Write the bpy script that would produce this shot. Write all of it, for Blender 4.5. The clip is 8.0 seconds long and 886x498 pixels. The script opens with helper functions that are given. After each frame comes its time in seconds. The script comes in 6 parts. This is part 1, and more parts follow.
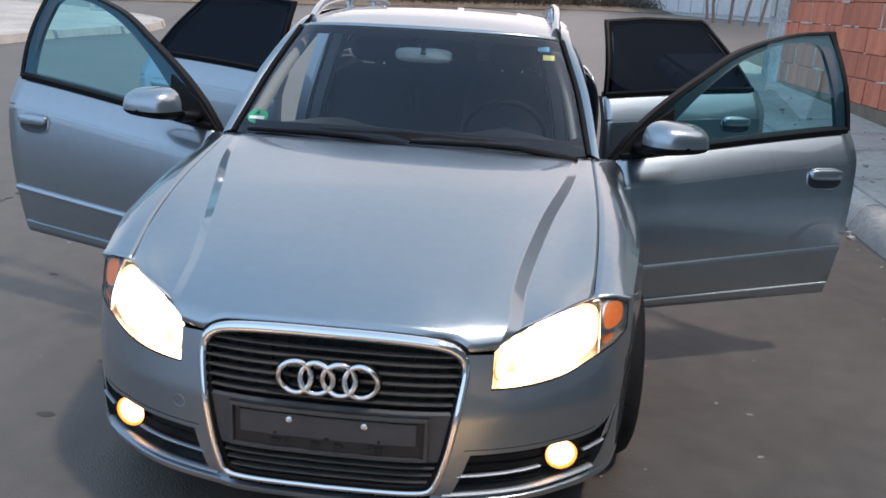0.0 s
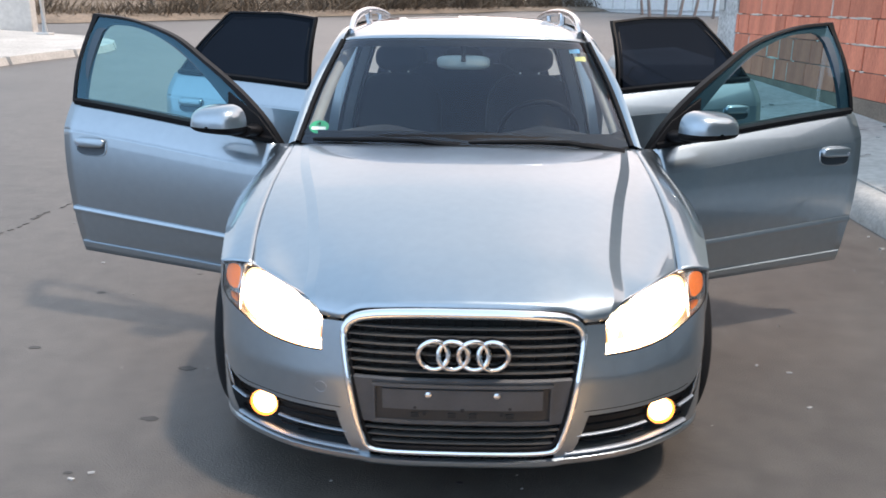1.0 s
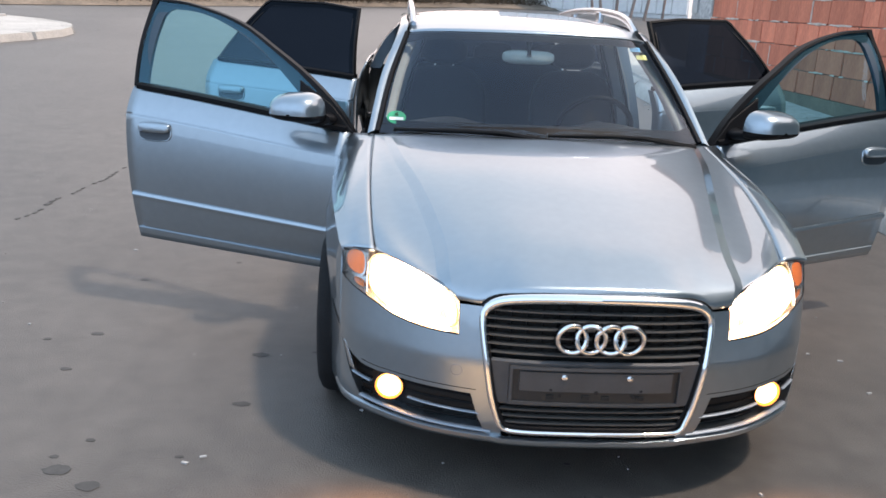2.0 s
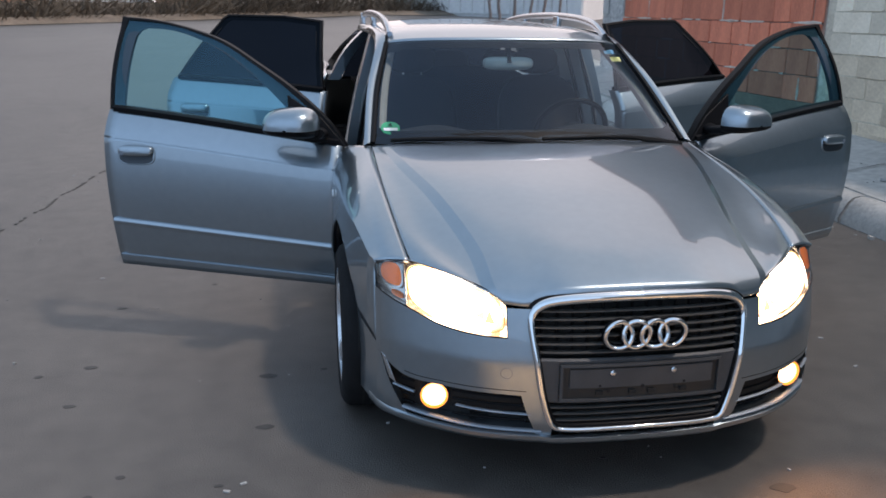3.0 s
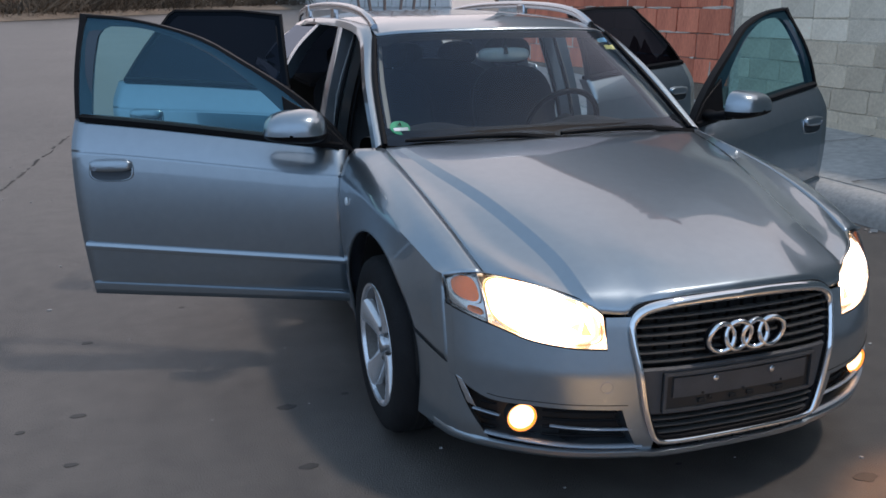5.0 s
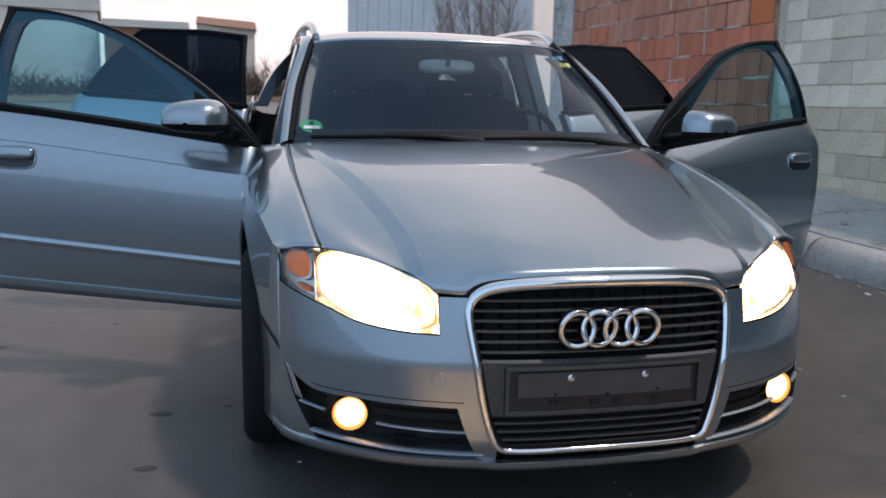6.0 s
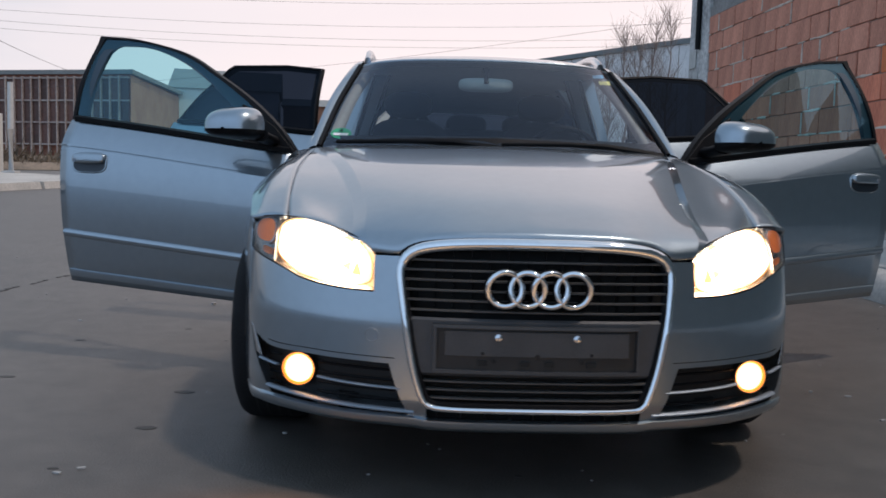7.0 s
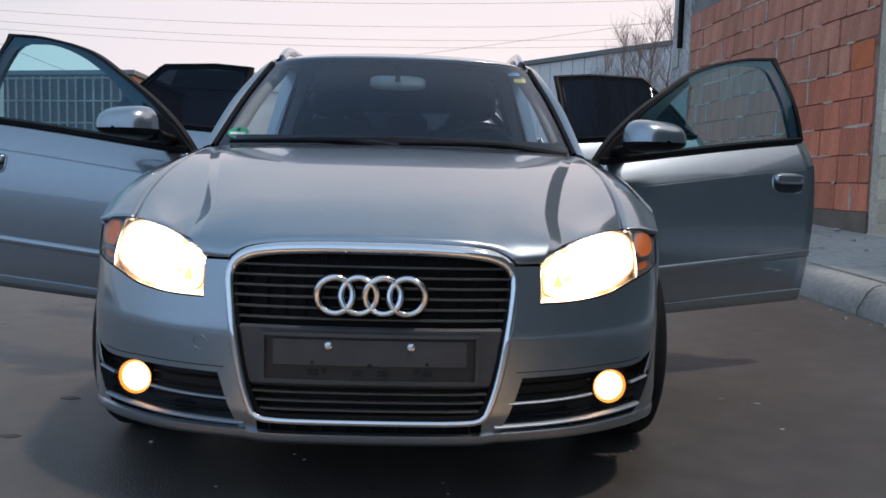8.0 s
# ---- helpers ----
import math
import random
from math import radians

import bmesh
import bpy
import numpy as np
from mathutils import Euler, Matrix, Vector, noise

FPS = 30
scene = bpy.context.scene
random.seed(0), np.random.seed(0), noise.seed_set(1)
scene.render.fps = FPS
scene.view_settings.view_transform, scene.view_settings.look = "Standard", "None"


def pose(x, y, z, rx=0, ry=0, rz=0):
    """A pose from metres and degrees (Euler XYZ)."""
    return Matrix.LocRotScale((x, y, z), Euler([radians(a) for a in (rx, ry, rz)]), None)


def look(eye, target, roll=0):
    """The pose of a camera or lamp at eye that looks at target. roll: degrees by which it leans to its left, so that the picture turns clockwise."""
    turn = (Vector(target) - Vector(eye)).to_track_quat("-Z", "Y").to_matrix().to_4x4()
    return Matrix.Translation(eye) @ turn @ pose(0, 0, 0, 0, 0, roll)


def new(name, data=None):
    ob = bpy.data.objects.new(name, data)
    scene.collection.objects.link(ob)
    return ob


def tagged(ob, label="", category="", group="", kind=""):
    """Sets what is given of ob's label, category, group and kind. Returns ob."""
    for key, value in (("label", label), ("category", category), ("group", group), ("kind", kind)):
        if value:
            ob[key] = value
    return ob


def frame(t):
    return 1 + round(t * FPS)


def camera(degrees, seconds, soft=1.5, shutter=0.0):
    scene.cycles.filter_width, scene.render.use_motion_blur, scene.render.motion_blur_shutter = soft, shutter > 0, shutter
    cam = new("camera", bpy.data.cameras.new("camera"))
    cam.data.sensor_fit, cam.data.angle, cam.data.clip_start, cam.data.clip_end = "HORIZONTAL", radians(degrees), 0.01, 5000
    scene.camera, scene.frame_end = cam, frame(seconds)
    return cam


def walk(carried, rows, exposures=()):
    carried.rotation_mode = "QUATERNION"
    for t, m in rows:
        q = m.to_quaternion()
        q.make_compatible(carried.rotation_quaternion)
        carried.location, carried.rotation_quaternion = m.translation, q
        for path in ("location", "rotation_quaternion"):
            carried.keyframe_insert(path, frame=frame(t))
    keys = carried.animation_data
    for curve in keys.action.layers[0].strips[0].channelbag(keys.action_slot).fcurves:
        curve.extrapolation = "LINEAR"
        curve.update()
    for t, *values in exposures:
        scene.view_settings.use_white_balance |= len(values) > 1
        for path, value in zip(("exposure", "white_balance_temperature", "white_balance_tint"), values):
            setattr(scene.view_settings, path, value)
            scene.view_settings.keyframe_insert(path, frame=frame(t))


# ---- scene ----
cam = camera(55.3, 8.0, soft=1.6, shutter=0.3)
EXPOSURES = [(0.0, 1.18, 7080, 16), (0.5, 1.51, 7280, 16), (1.0, 1.77, 7380, 16), (1.7, 1.79, 7380, 16), (2.8, 0.97, 6980, 16), (3.5, 0.87, 6850, 16), (4.0, 0.51, 6780, 16), (4.5, 0.39, 6730, 16), (5.0, 0.71, 6760, 16), (5.2, 0.73, 6800, 16), (6.3, 0.76, 7030, 16), (7.0, 0.61, 6980, 16), (8.0, 0.59, 6880, 16)]
PATH = [
    (0, (0.428, -1.871, 1.503), (0.269, 0.037, 0.926), 3.3),
    (0.5, (0.284, -2.031, 1.521), (0.161, -0.128, 0.92), 3.7),
    (1, (-0.023, -2.154, 1.51), (-0.056, -0.235, 0.95), 0.7),
    (1.5, (-0.304, -2.206, 1.503), (-0.277, -0.29, 0.931), 0.5),
    (2.8, (-0.971, -2.232, 1.483), (-0.675, -0.332, 0.935), 2.8),
    (3, (-1.012, -2.203, 1.494), (-0.68, -0.308, 0.947), 0.8),
    (3.5, (-1.196, -2.109, 1.436), (-0.714, -0.246, 0.891), 0.4),
    (4, (-1.411, -1.939, 1.504), (-0.821, -0.12, 0.917), 0.7),
    (4.5, (-1.573, -1.81, 1.511), (-0.949, 0.003, 0.943), -0.1),
    (5, (-1.548, -1.816, 1.477), (-0.924, 0.0, 0.916), -0.3),
    (5.2, (-1.439, -1.84, 1.451), (-0.817, -0.024, 0.889), -0.8),
    (6.3, (-0.69, -1.817, 0.953), (-0.385, 0.144, 0.702), 1.9),
    (6.5, (-0.604, -1.85, 0.888), (-0.406, 0.129, 0.671), 1.7),
    (7, (-0.307, -2.02, 0.836), (-0.241, -0.028, 0.665), 1.5),
    (7.5, (-0.057, -1.963, 0.821), (0.0, 0.03, 0.662), 1.4),
    (8, (0.119, -1.936, 0.847), (0.166, 0.056, 0.676), 1.5),
]
walk(cam, [(t, look(eye, target, roll)) for t, eye, target, roll in PATH], EXPOSURES)

# ---------- sky and sun: even, overcast evening ----------
world = bpy.data.worlds.new("evening_sky")
scene.world = world
world.use_nodes = True
wn, wl = world.node_tree.nodes, world.node_tree.links
wn.clear()
SUN_DIR = Vector((0.41, -0.18, 1.0)).normalized()
sky = wn.new("ShaderNodeTexSky")
sky.sky_type, sky.sun_disc = "NISHITA", False
sky.sun_elevation, sky.sun_rotation = math.asin(SUN_DIR.z), math.atan2(SUN_DIR.x, SUN_DIR.y)
sky.air_density, sky.dust_density, sky.ozone_density = 1.0, 4.0, 1.0
sky_bg = wn.new("ShaderNodeBackground")
sky_bg.inputs["Strength"].default_value = 0.05
wl.new(sky.outputs["Color"], sky_bg.inputs["Color"])
# cloud cover: pale and warm towards the afterglow ahead, dimmer overhead, bluest behind
w_coord = wn.new("ShaderNodeTexCoord")
w_map = wn.new("ShaderNodeMapping")
w_map.inputs["Scale"].default_value = (1.0, 1.0, 4.5)
wl.new(w_coord.outputs["Generated"], w_map.inputs["Vector"])
cloud = wn.new("ShaderNodeTexNoise")
cloud.inputs["Scale"].default_value, cloud.inputs["Detail"].default_value, cloud.inputs["Roughness"].default_value = 1.5, 5.0, 0.5
wl.new(w_map.outputs["Vector"], cloud.inputs["Vector"])
dot = wn.new("ShaderNodeVectorMath")
dot.operation = "DOT_PRODUCT"
wl.new(w_coord.outputs["Generated"], dot.inputs[0])
dot.inputs[1].default_value = (0.75, 0.34, -1.0)
lumpy = wn.new("ShaderNodeMath")
lumpy.operation = "MULTIPLY_ADD"
wl.new(cloud.outputs["Fac"], lumpy.inputs[0])
lumpy.inputs[1].default_value = 0.85
wl.new(dot.outputs["Value"], lumpy.inputs[2])
spread = wn.new("ShaderNodeMapRange")
spread.inputs["From Min"].default_value, spread.inputs["From Max"].default_value = -0.50, 0.84
wl.new(lumpy.outputs[0], spread.inputs["Value"])
ramp = wn.new("ShaderNodeValToRGB")
ramp.color_ramp.elements[0].position, ramp.color_ramp.elements[1].position = 0.0, 0.95
ramp.color_ramp.elements[0].color = (0.215, 0.345, 0.505, 1)
ramp.color_ramp.elements[1].color = (0.71, 0.665, 0.695, 1)
middle = ramp.color_ramp.elements.new(0.40)
middle.color = (0.355, 0.435, 0.527, 1)
middle = ramp.color_ramp.elements.new(0.64)
middle.color = (0.605, 0.605, 0.655, 1)
wl.new(spread.outputs["Result"], ramp.inputs["Fac"])
away = wn.new("ShaderNodeVectorMath")
away.operation = "DOT_PRODUCT"
wl.new(w_coord.outputs["Generated"], away.inputs[0])
away.inputs[1].default_value = (-0.55, -0.83, 0.0)
clearer = wn.new("ShaderNodeMapRange")
clearer.interpolation_type = "SMOOTHSTEP"
clearer.inputs["From Min"].default_value, clearer.inputs["From Max"].default_value = 0.25, 0.95
wl.new(away.outputs["Value"], clearer.inputs["Value"])
tinge = wn.new("ShaderNodeMix")
tinge.data_type = "RGBA"
wl.new(clearer.outputs["Result"], tinge.inputs["Factor"])
wl.new(ramp.outputs["Color"], tinge.inputs["A"])
tinge.inputs["B"].default_value = (0.34, 0.53, 0.78, 1)
cloud_bg = wn.new("ShaderNodeBackground")
cloud_bg.inputs["Strength"].default_value = 1.0
wl.new(tinge.outputs["Result"], cloud_bg.inputs["Color"])
both = wn.new("ShaderNodeMixShader")
both.inputs[0].default_value = 0.88
wl.new(sky_bg.outputs[0], both.inputs[1])
wl.new(cloud_bg.outputs[0], both.inputs[2])
w_out = wn.new("ShaderNodeOutputWorld")
wl.new(both.outputs[0], w_out.inputs["Surface"])

sun_data = bpy.data.lights.new("sun", "SUN")
sun_data.energy, sun_data.angle, sun_data.color = 0.95, radians(4), (1.0, 0.92, 0.84)
sun = new("sun", sun_data)
sun.matrix_world = look(SUN_DIR * 30, (0, 0, 0))


# ---------- materials ----------
def mat(name, color, rough=0.5, metal=0.0, vary=0.0, scale=8.0, bump=0.0, bump_scale=60.0, coat=0.0, dark=None, island=0.0, stretch=None, **more):
    """A surface with colour variation at two scales, fine relief and, where wanted, a shift from piece to piece."""
    m = bpy.data.materials.new(name)
    m.use_nodes = True
    n, l = m.node_tree.nodes, m.node_tree.links
    b = n["Principled BSDF"]
    b.inputs["Base Color"].default_value = (*color, 1)
    b.inputs["Roughness"].default_value, b.inputs["Metallic"].default_value = rough, metal
    b.inputs["Coat Weight"].default_value = coat
    b.inputs["Coat Roughness"].default_value = 0.03
    for key, value in more.items():
        b.inputs[key.replace("_", " ")].default_value = value
    coord = n.new("ShaderNodeTexCoord")
    where = coord.outputs["Object"]
    if stretch:
        mapping = n.new("ShaderNodeMapping")
        mapping.inputs["Scale"].default_value = stretch
        l.new(where, mapping.inputs["Vector"])
        where = mapping.outputs["Vector"]
    out = None
    if vary or dark:
        big, small = n.new("ShaderNodeTexNoise"), n.new("ShaderNodeTexNoise")
        big.inputs["Scale"].default_value, big.inputs["Detail"].default_value = scale, 6
        small.inputs["Scale"].default_value, small.inputs["Detail"].default_value = scale * 14, 4
        for tex in (big, small):
            l.new(where, tex.inputs["Vector"])
        add = n.new("ShaderNodeMath")
        add.operation = "ADD"
        l.new(big.outputs["Fac"], add.inputs[0])
        l.new(small.outputs["Fac"], add.inputs[1])
        span = n.new("ShaderNodeMapRange")
        span.inputs["From Min"].default_value, span.inputs["From Max"].default_value = 0.7, 1.3
        l.new(add.outputs[0], span.inputs["Value"])
        mix = n.new("ShaderNodeMix")
        mix.data_type = "RGBA"
        low = dark or tuple(c * (1 - vary) for c in color)
        high = color if dark else tuple(min(1, c * (1 + vary)) for c in color)
        mix.inputs["A"].default_value, mix.inputs["B"].default_value = (*low, 1), (*high, 1)
        l.new(span.outputs["Result"], mix.inputs["Factor"])
        out = mix.outputs["Result"]
    if island:
        info = n.new("ShaderNodeObjectInfo")
        hsv = n.new("ShaderNodeHueSaturation")
        rng = n.new("ShaderNodeMapRange")
        rng.inputs["To Min"].default_value, rng.inputs["To Max"].default_value = 1 - island, 1 + island
        l.new(info.outputs["Random"], rng.inputs["Value"])
        l.new(rng.outputs["Result"], hsv.inputs["Value"])
        hsv.inputs["Color"].default_value = (*color, 1)
        if out:
            l.new(out, hsv.inputs["Color"])
        out = hsv.outputs["Color"]
    if out:
        l.new(out, b.inputs["Base Color"])
    if bump:
        tex, bm_ = n.new("ShaderNodeTexNoise"), n.new("ShaderNodeBump")
        tex.inputs["Scale"].default_value, tex.inputs["Detail"].default_value = bump_scale, 5
        l.new(where, tex.inputs["Vector"])
        l.new(tex.outputs["Fac"], bm_.inputs["Height"])
        bm_.inputs["Strength"].default_value, bm_.inputs["Distance"].default_value = bump, 0.01
        l.new(bm_.outputs["Normal"], b.inputs["Normal"])
    return m


def glow(name, color, strength, base=(0.8, 0.8, 0.8)):
    m = mat(name, base, 0.3)
    b = m.node_tree.nodes["Principled BSDF"]
    b.inputs["Emission Color"].default_value = (*color, 1)
    b.inputs["Emission Strength"].default_value = strength
    return m


def glass(name, color, rough=0.0, clear=1.0, sheen=(0.72, 0.76, 0.82)):
    """Thin sheet glass: mirror-like by Fresnel, tinted where it lets light through."""
    m = bpy.data.materials.new(name)
    m.use_nodes = True
    n, l = m.node_tree.nodes, m.node_tree.links
    n.clear()
    tint, gloss, fres, mix, out = (n.new(k) for k in ("ShaderNodeBsdfTransparent", "ShaderNodeBsdfGlossy", "ShaderNodeFresnel", "ShaderNodeMixShader", "ShaderNodeOutputMaterial"))
    tint.inputs["Color"].default_value = (*color, 1)
    gloss.inputs["Roughness"].default_value = rough
    gloss.inputs["Color"].default_value = (*sheen, 1)
    fres.inputs["IOR"].default_value = 1.52
    twice = n.new("ShaderNodeMath")
    twice.operation, twice.use_clamp = "MULTIPLY", True
    twice.inputs[1].default_value = 1.0 * clear
    l.new(fres.outputs[0], twice.inputs[0])
    l.new(twice.outputs[0], mix.inputs[0])
    l.new(tint.outputs[0], mix.inputs[1])
    l.new(gloss.outputs[0], mix.inputs[2])
    l.new(mix.outputs[0], out.inputs["Surface"])
    return m


PAINT = mat("metallic_paint", (0.262, 0.318, 0.362), 0.31, 0.93, vary=0.04, scale=2.0, coat=1.0, Coat_IOR=1.92)
PAINT_MATT = mat("satin_paint", (0.30, 0.34, 0.385), 0.5, 0.6, vary=0.06, scale=6)
PAINT_IN = mat("dull_paint", (0.22, 0.25, 0.29), 0.45, 0.5, vary=0.06)
# body paint darkened to carry the shade of the handle recess
RECESS_SHADE = mat("recess_paint", (0.045, 0.052, 0.060), 0.4, 0.5, vary=0.05)
BLACK_TRIM = mat("black_trim", (0.006, 0.006, 0.007), 0.5, vary=0.25, scale=30, Specular_IOR_Level=0.13)
GREY_PLASTIC = mat("grey_plastic", (0.046, 0.047, 0.050), 0.5, vary=0.15, scale=20, bump=0.15, bump_scale=400)
SLAT = mat("grille_slat", (0.062, 0.061, 0.059), 0.38, vary=0.15, scale=20)
DARK_PLASTIC = mat("dark_plastic", (0.015, 0.0145, 0.0145), 0.5, vary=0.2, scale=20, bump=0.1, bump_scale=300)
# near-black for hidden linings, and for shade painted into holes, grooves and gaps
VOID = mat("engine_bay_dark", (0.008, 0.008, 0.008), 0.8, vary=0.3)
CHROME = mat("chrome", (0.78, 0.80, 0.82), 0.05, 1.0, vary=0.04, scale=12)
SATIN = mat("satin_aluminium", (0.62, 0.64, 0.67), 0.22, 1.0, vary=0.06, scale=10)
RUBBER = mat("tyre_rubber", (0.010, 0.010, 0.011), 0.8, Specular_IOR_Level=0.25, vary=0.35, scale=14, bump=0.25, bump_scale=120)
ALLOY = mat("wheel_alloy", (0.70, 0.71, 0.73), 0.2, 0.75, vary=0.08, scale=9)
BRAKE = mat("brake_iron", (0.16, 0.15, 0.14), 0.5, 0.8, vary=0.25)
SCREEN_GLASS = glass("windscreen_glass", (0.80, 0.90, 0.90), clear=1.2, sheen=(0.66, 0.73, 0.86))
FRAME_GREY = mat("grey_door_frame", (0.020, 0.042, 0.065), 0.5, vary=0.1, scale=20)
DOOR_GLASS = glass("door_glass", (0.42, 0.76, 0.80), clear=1.7, sheen=(0.40, 0.70, 0.88))
PRIVACY_GLASS = glass("privacy_glass", (0.014, 0.021, 0.034), clear=0.3, sheen=(0.56, 0.68, 0.86))
LENS_GLASS = glass("lamp_lens", (0.94, 0.94, 0.93), clear=0.8)
MIRROR = mat("mirror_silver", (0.9, 0.9, 0.9), 0.02, 1.0)
# weaker, more orange emission paints the lamps' warm falloff ring by ring
HEAD_EDGE = glow("headlamp_edge_light", (1.0, 0.36, 0.09), 0.55, (0.25, 0.10, 0.03))
FOG_EDGE = glow("fog_lamp_edge_light", (1.0, 0.25, 0.03), 1.2, (0.3, 0.12, 0.03))
HEAD_FACET = glow("headlamp_facet_light", (1.0, 0.62, 0.28), 0.95, (0.4, 0.2, 0.07))
HEAD_WARM = glow("headlamp_warm_light", (1.0, 0.66, 0.33), 1.3, (0.4, 0.22, 0.08))
HEAD_SOFT = glow("headlamp_soft_light", (1.0, 0.79, 0.66), 3.6, (0.5, 0.3, 0.15))
HEAD_GLOW = glow("headlamp_light", (1.0, 0.80, 0.60), 9.0)
FOG_GLOW = glow("fog_lamp_light", (1.0, 0.58, 0.25), 2.4)
LAMP_SHELL = mat("lamp_housing", (0.70, 0.67, 0.64), 0.16, 0.9, vary=0.05)
AMBER = mat("amber_lens", (0.82, 0.23, 0.07), 0.15, vary=0.1, coat=0.8)
CLOTH = mat("seat_cloth", (0.022, 0.023, 0.026), 0.9, vary=0.2, scale=40, bump=0.3, bump_scale=300)
DASH = mat("dash_plastic", (0.018, 0.019, 0.021), 0.6, vary=0.15, scale=30, bump=0.15, bump_scale=250)
LINING = mat("roof_lining", (0.42, 0.42, 0.41), 0.9, vary=0.08, scale=20)
GREEN = mat("sticker_green", (0.015, 0.36, 0.17), 0.4, vary=0.05)
WHITE_PAPER = mat("sticker_white", (0.75, 0.77, 0.78), 0.5, vary=0.05)
BLUE_PAPER = mat("sticker_blue", (0.12, 0.35, 0.55), 0.4, vary=0.05)
YELLOW_PAPER = mat("sticker_yellow", (0.70, 0.66, 0.25), 0.4, vary=0.05)

ASPHALT = mat("asphalt", (0.116, 0.104, 0.093), 0.44, dark=(0.070, 0.063, 0.057), scale=0.55, bump=0.45, bump_scale=160)
KERB = mat("kerb_concrete", (0.52, 0.50, 0.47), 0.85, dark=(0.33, 0.32, 0.30), scale=2.2, bump=0.4, bump_scale=50, island=0.08)
PAVING = mat("pavement_concrete", (0.50, 0.485, 0.455), 0.88, dark=(0.32, 0.31, 0.29), scale=1.1, bump=0.35, bump_scale=22)
BRICK = mat("hollow_clay_brick", (0.82, 0.262, 0.150), 0.85, dark=(0.56, 0.155, 0.092), scale=5.0, bump=0.6, bump_scale=45, island=0.18, stretch=(1, 1, 0.22))
BRICK_PALE = mat("weathered_clay_brick", (0.74, 0.32, 0.215), 0.9, dark=(0.46, 0.175, 0.115), scale=5.5, bump=0.6, bump_scale=45, island=0.16, stretch=(1, 1, 0.30))
BRICK_NEW = mat("fresh_clay_brick", (0.72, 0.19, 0.07), 0.8, vary=0.12, scale=6.0, bump=0.4, bump_scale=45)
MORTAR = mat("mortar", (0.78, 0.69, 0.60), 0.95, dark=(0.44, 0.31, 0.24), scale=7.0, bump=0.6, bump_scale=40)
PILLAR = mat("patched_concrete", (0.66, 0.65, 0.63), 0.85, dark=(0.24, 0.23, 0.22), scale=1.3, bump=0.35, bump_scale=30)
BLOCK = mat("concrete_block", (0.93, 0.81, 0.65), 0.9, dark=(0.74, 0.635, 0.495), scale=2.6, bump=0.7, bump_scale=60, island=0.17)
BLOCK_SAND = mat("sandy_block", (0.78, 0.65, 0.49), 0.9, dark=(0.58, 0.47, 0.35), scale=2.6, bump=0.7, bump_scale=60, island=0.15)
JOINT = mat("raked_joint", (0.50, 0.31, 0.24), 0.95, dark=(0.20, 0.105, 0.075), scale=6.0, bump=0.5)
BLOCK_MORTAR = mat("block_mortar", (0.74, 0.65, 0.52), 0.95, dark=(0.46, 0.39, 0.305), scale=2.2, bump=0.6)
# dark tone for the added wall out of view, chosen for its reflection
DARK_RENDER = mat("dark_weathered_render", (0.19, 0.205, 0.19), 0.9, dark=(0.12, 0.132, 0.122), scale=1.5, bump=0.4, bump_scale=30)
CONCRETE = mat("cast_concrete", (0.33, 0.32, 0.305), 0.85, dark=(0.20, 0.19, 0.18), scale=1.6, bump=0.35, bump_scale=30)
FOOTING = mat("footing_soil", (0.26, 0.20, 0.15), 0.95, dark=(0.15, 0.115, 0.09), scale=4, bump=0.7, bump_scale=30)
OIL = mat("oil_spot", (0.052, 0.049, 0.046), 0.6, vary=0.3, scale=30)
PEBBLE = mat("pale_grit", (0.36, 0.35, 0.34), 0.8, vary=0.2, scale=40)
SOIL = mat("dry_verge_soil", (0.26, 0.20, 0.15), 0.95, dark=(0.10, 0.08, 0.06), scale=0.8, bump=0.8, bump_scale=6)
STALK = mat("dry_stalks", (0.15, 0.115, 0.080), 0.9, dark=(0.055, 0.043, 0.033), scale=0.5)
BARK = mat("bare_bark", (0.28, 0.225, 0.20), 0.9, dark=(0.17, 0.135, 0.12), scale=3)
SHED_BRICK = mat("garage_brick", (0.30, 0.105, 0.065), 0.9, dark=(0.17, 0.075, 0.055), scale=0.8)
WHITE_RENDER = mat("white_render", (0.78, 0.79, 0.78), 0.9, dark=(0.62, 0.63, 0.62), scale=0.7)
PLASTER = mat("pale_plaster", (0.55, 0.54, 0.51), 0.9, dark=(0.42, 0.41, 0.39), scale=0.7)
MULLION = mat("weathered_mullion", (0.46, 0.41, 0.38), 0.9, dark=(0.26, 0.20, 0.18), scale=0.6)
GABLE = mat("orange_brick_gable", (0.52, 0.27, 0.17), 0.9, dark=(0.34, 0.14, 0.09), scale=0.6)
SHED_GLASS = mat("dusty_panes", (0.15, 0.068, 0.052), 0.5, dark=(0.06, 0.032, 0.027), scale=0.5, island=0.35)
SHEET = mat("grey_sheet_cladding", (0.84, 0.82, 0.80), 0.6, dark=(0.70, 0.69, 0.68), scale=0.4)
ROOF_SHEET = mat("cement_roof", (0.20, 0.22, 0.22), 0.8, vary=0.15, scale=0.8)
RUST = mat("rusty_sheet", (0.32, 0.16, 0.10), 0.8, dark=(0.20, 0.095, 0.065), scale=1.0)
GALV = mat("galvanised_pole", (0.48, 0.48, 0.47), 0.5, 0.4, vary=0.1)
WIRE = mat("overhead_wire", (0.09, 0.09, 0.10), 0.6, vary=0.1)


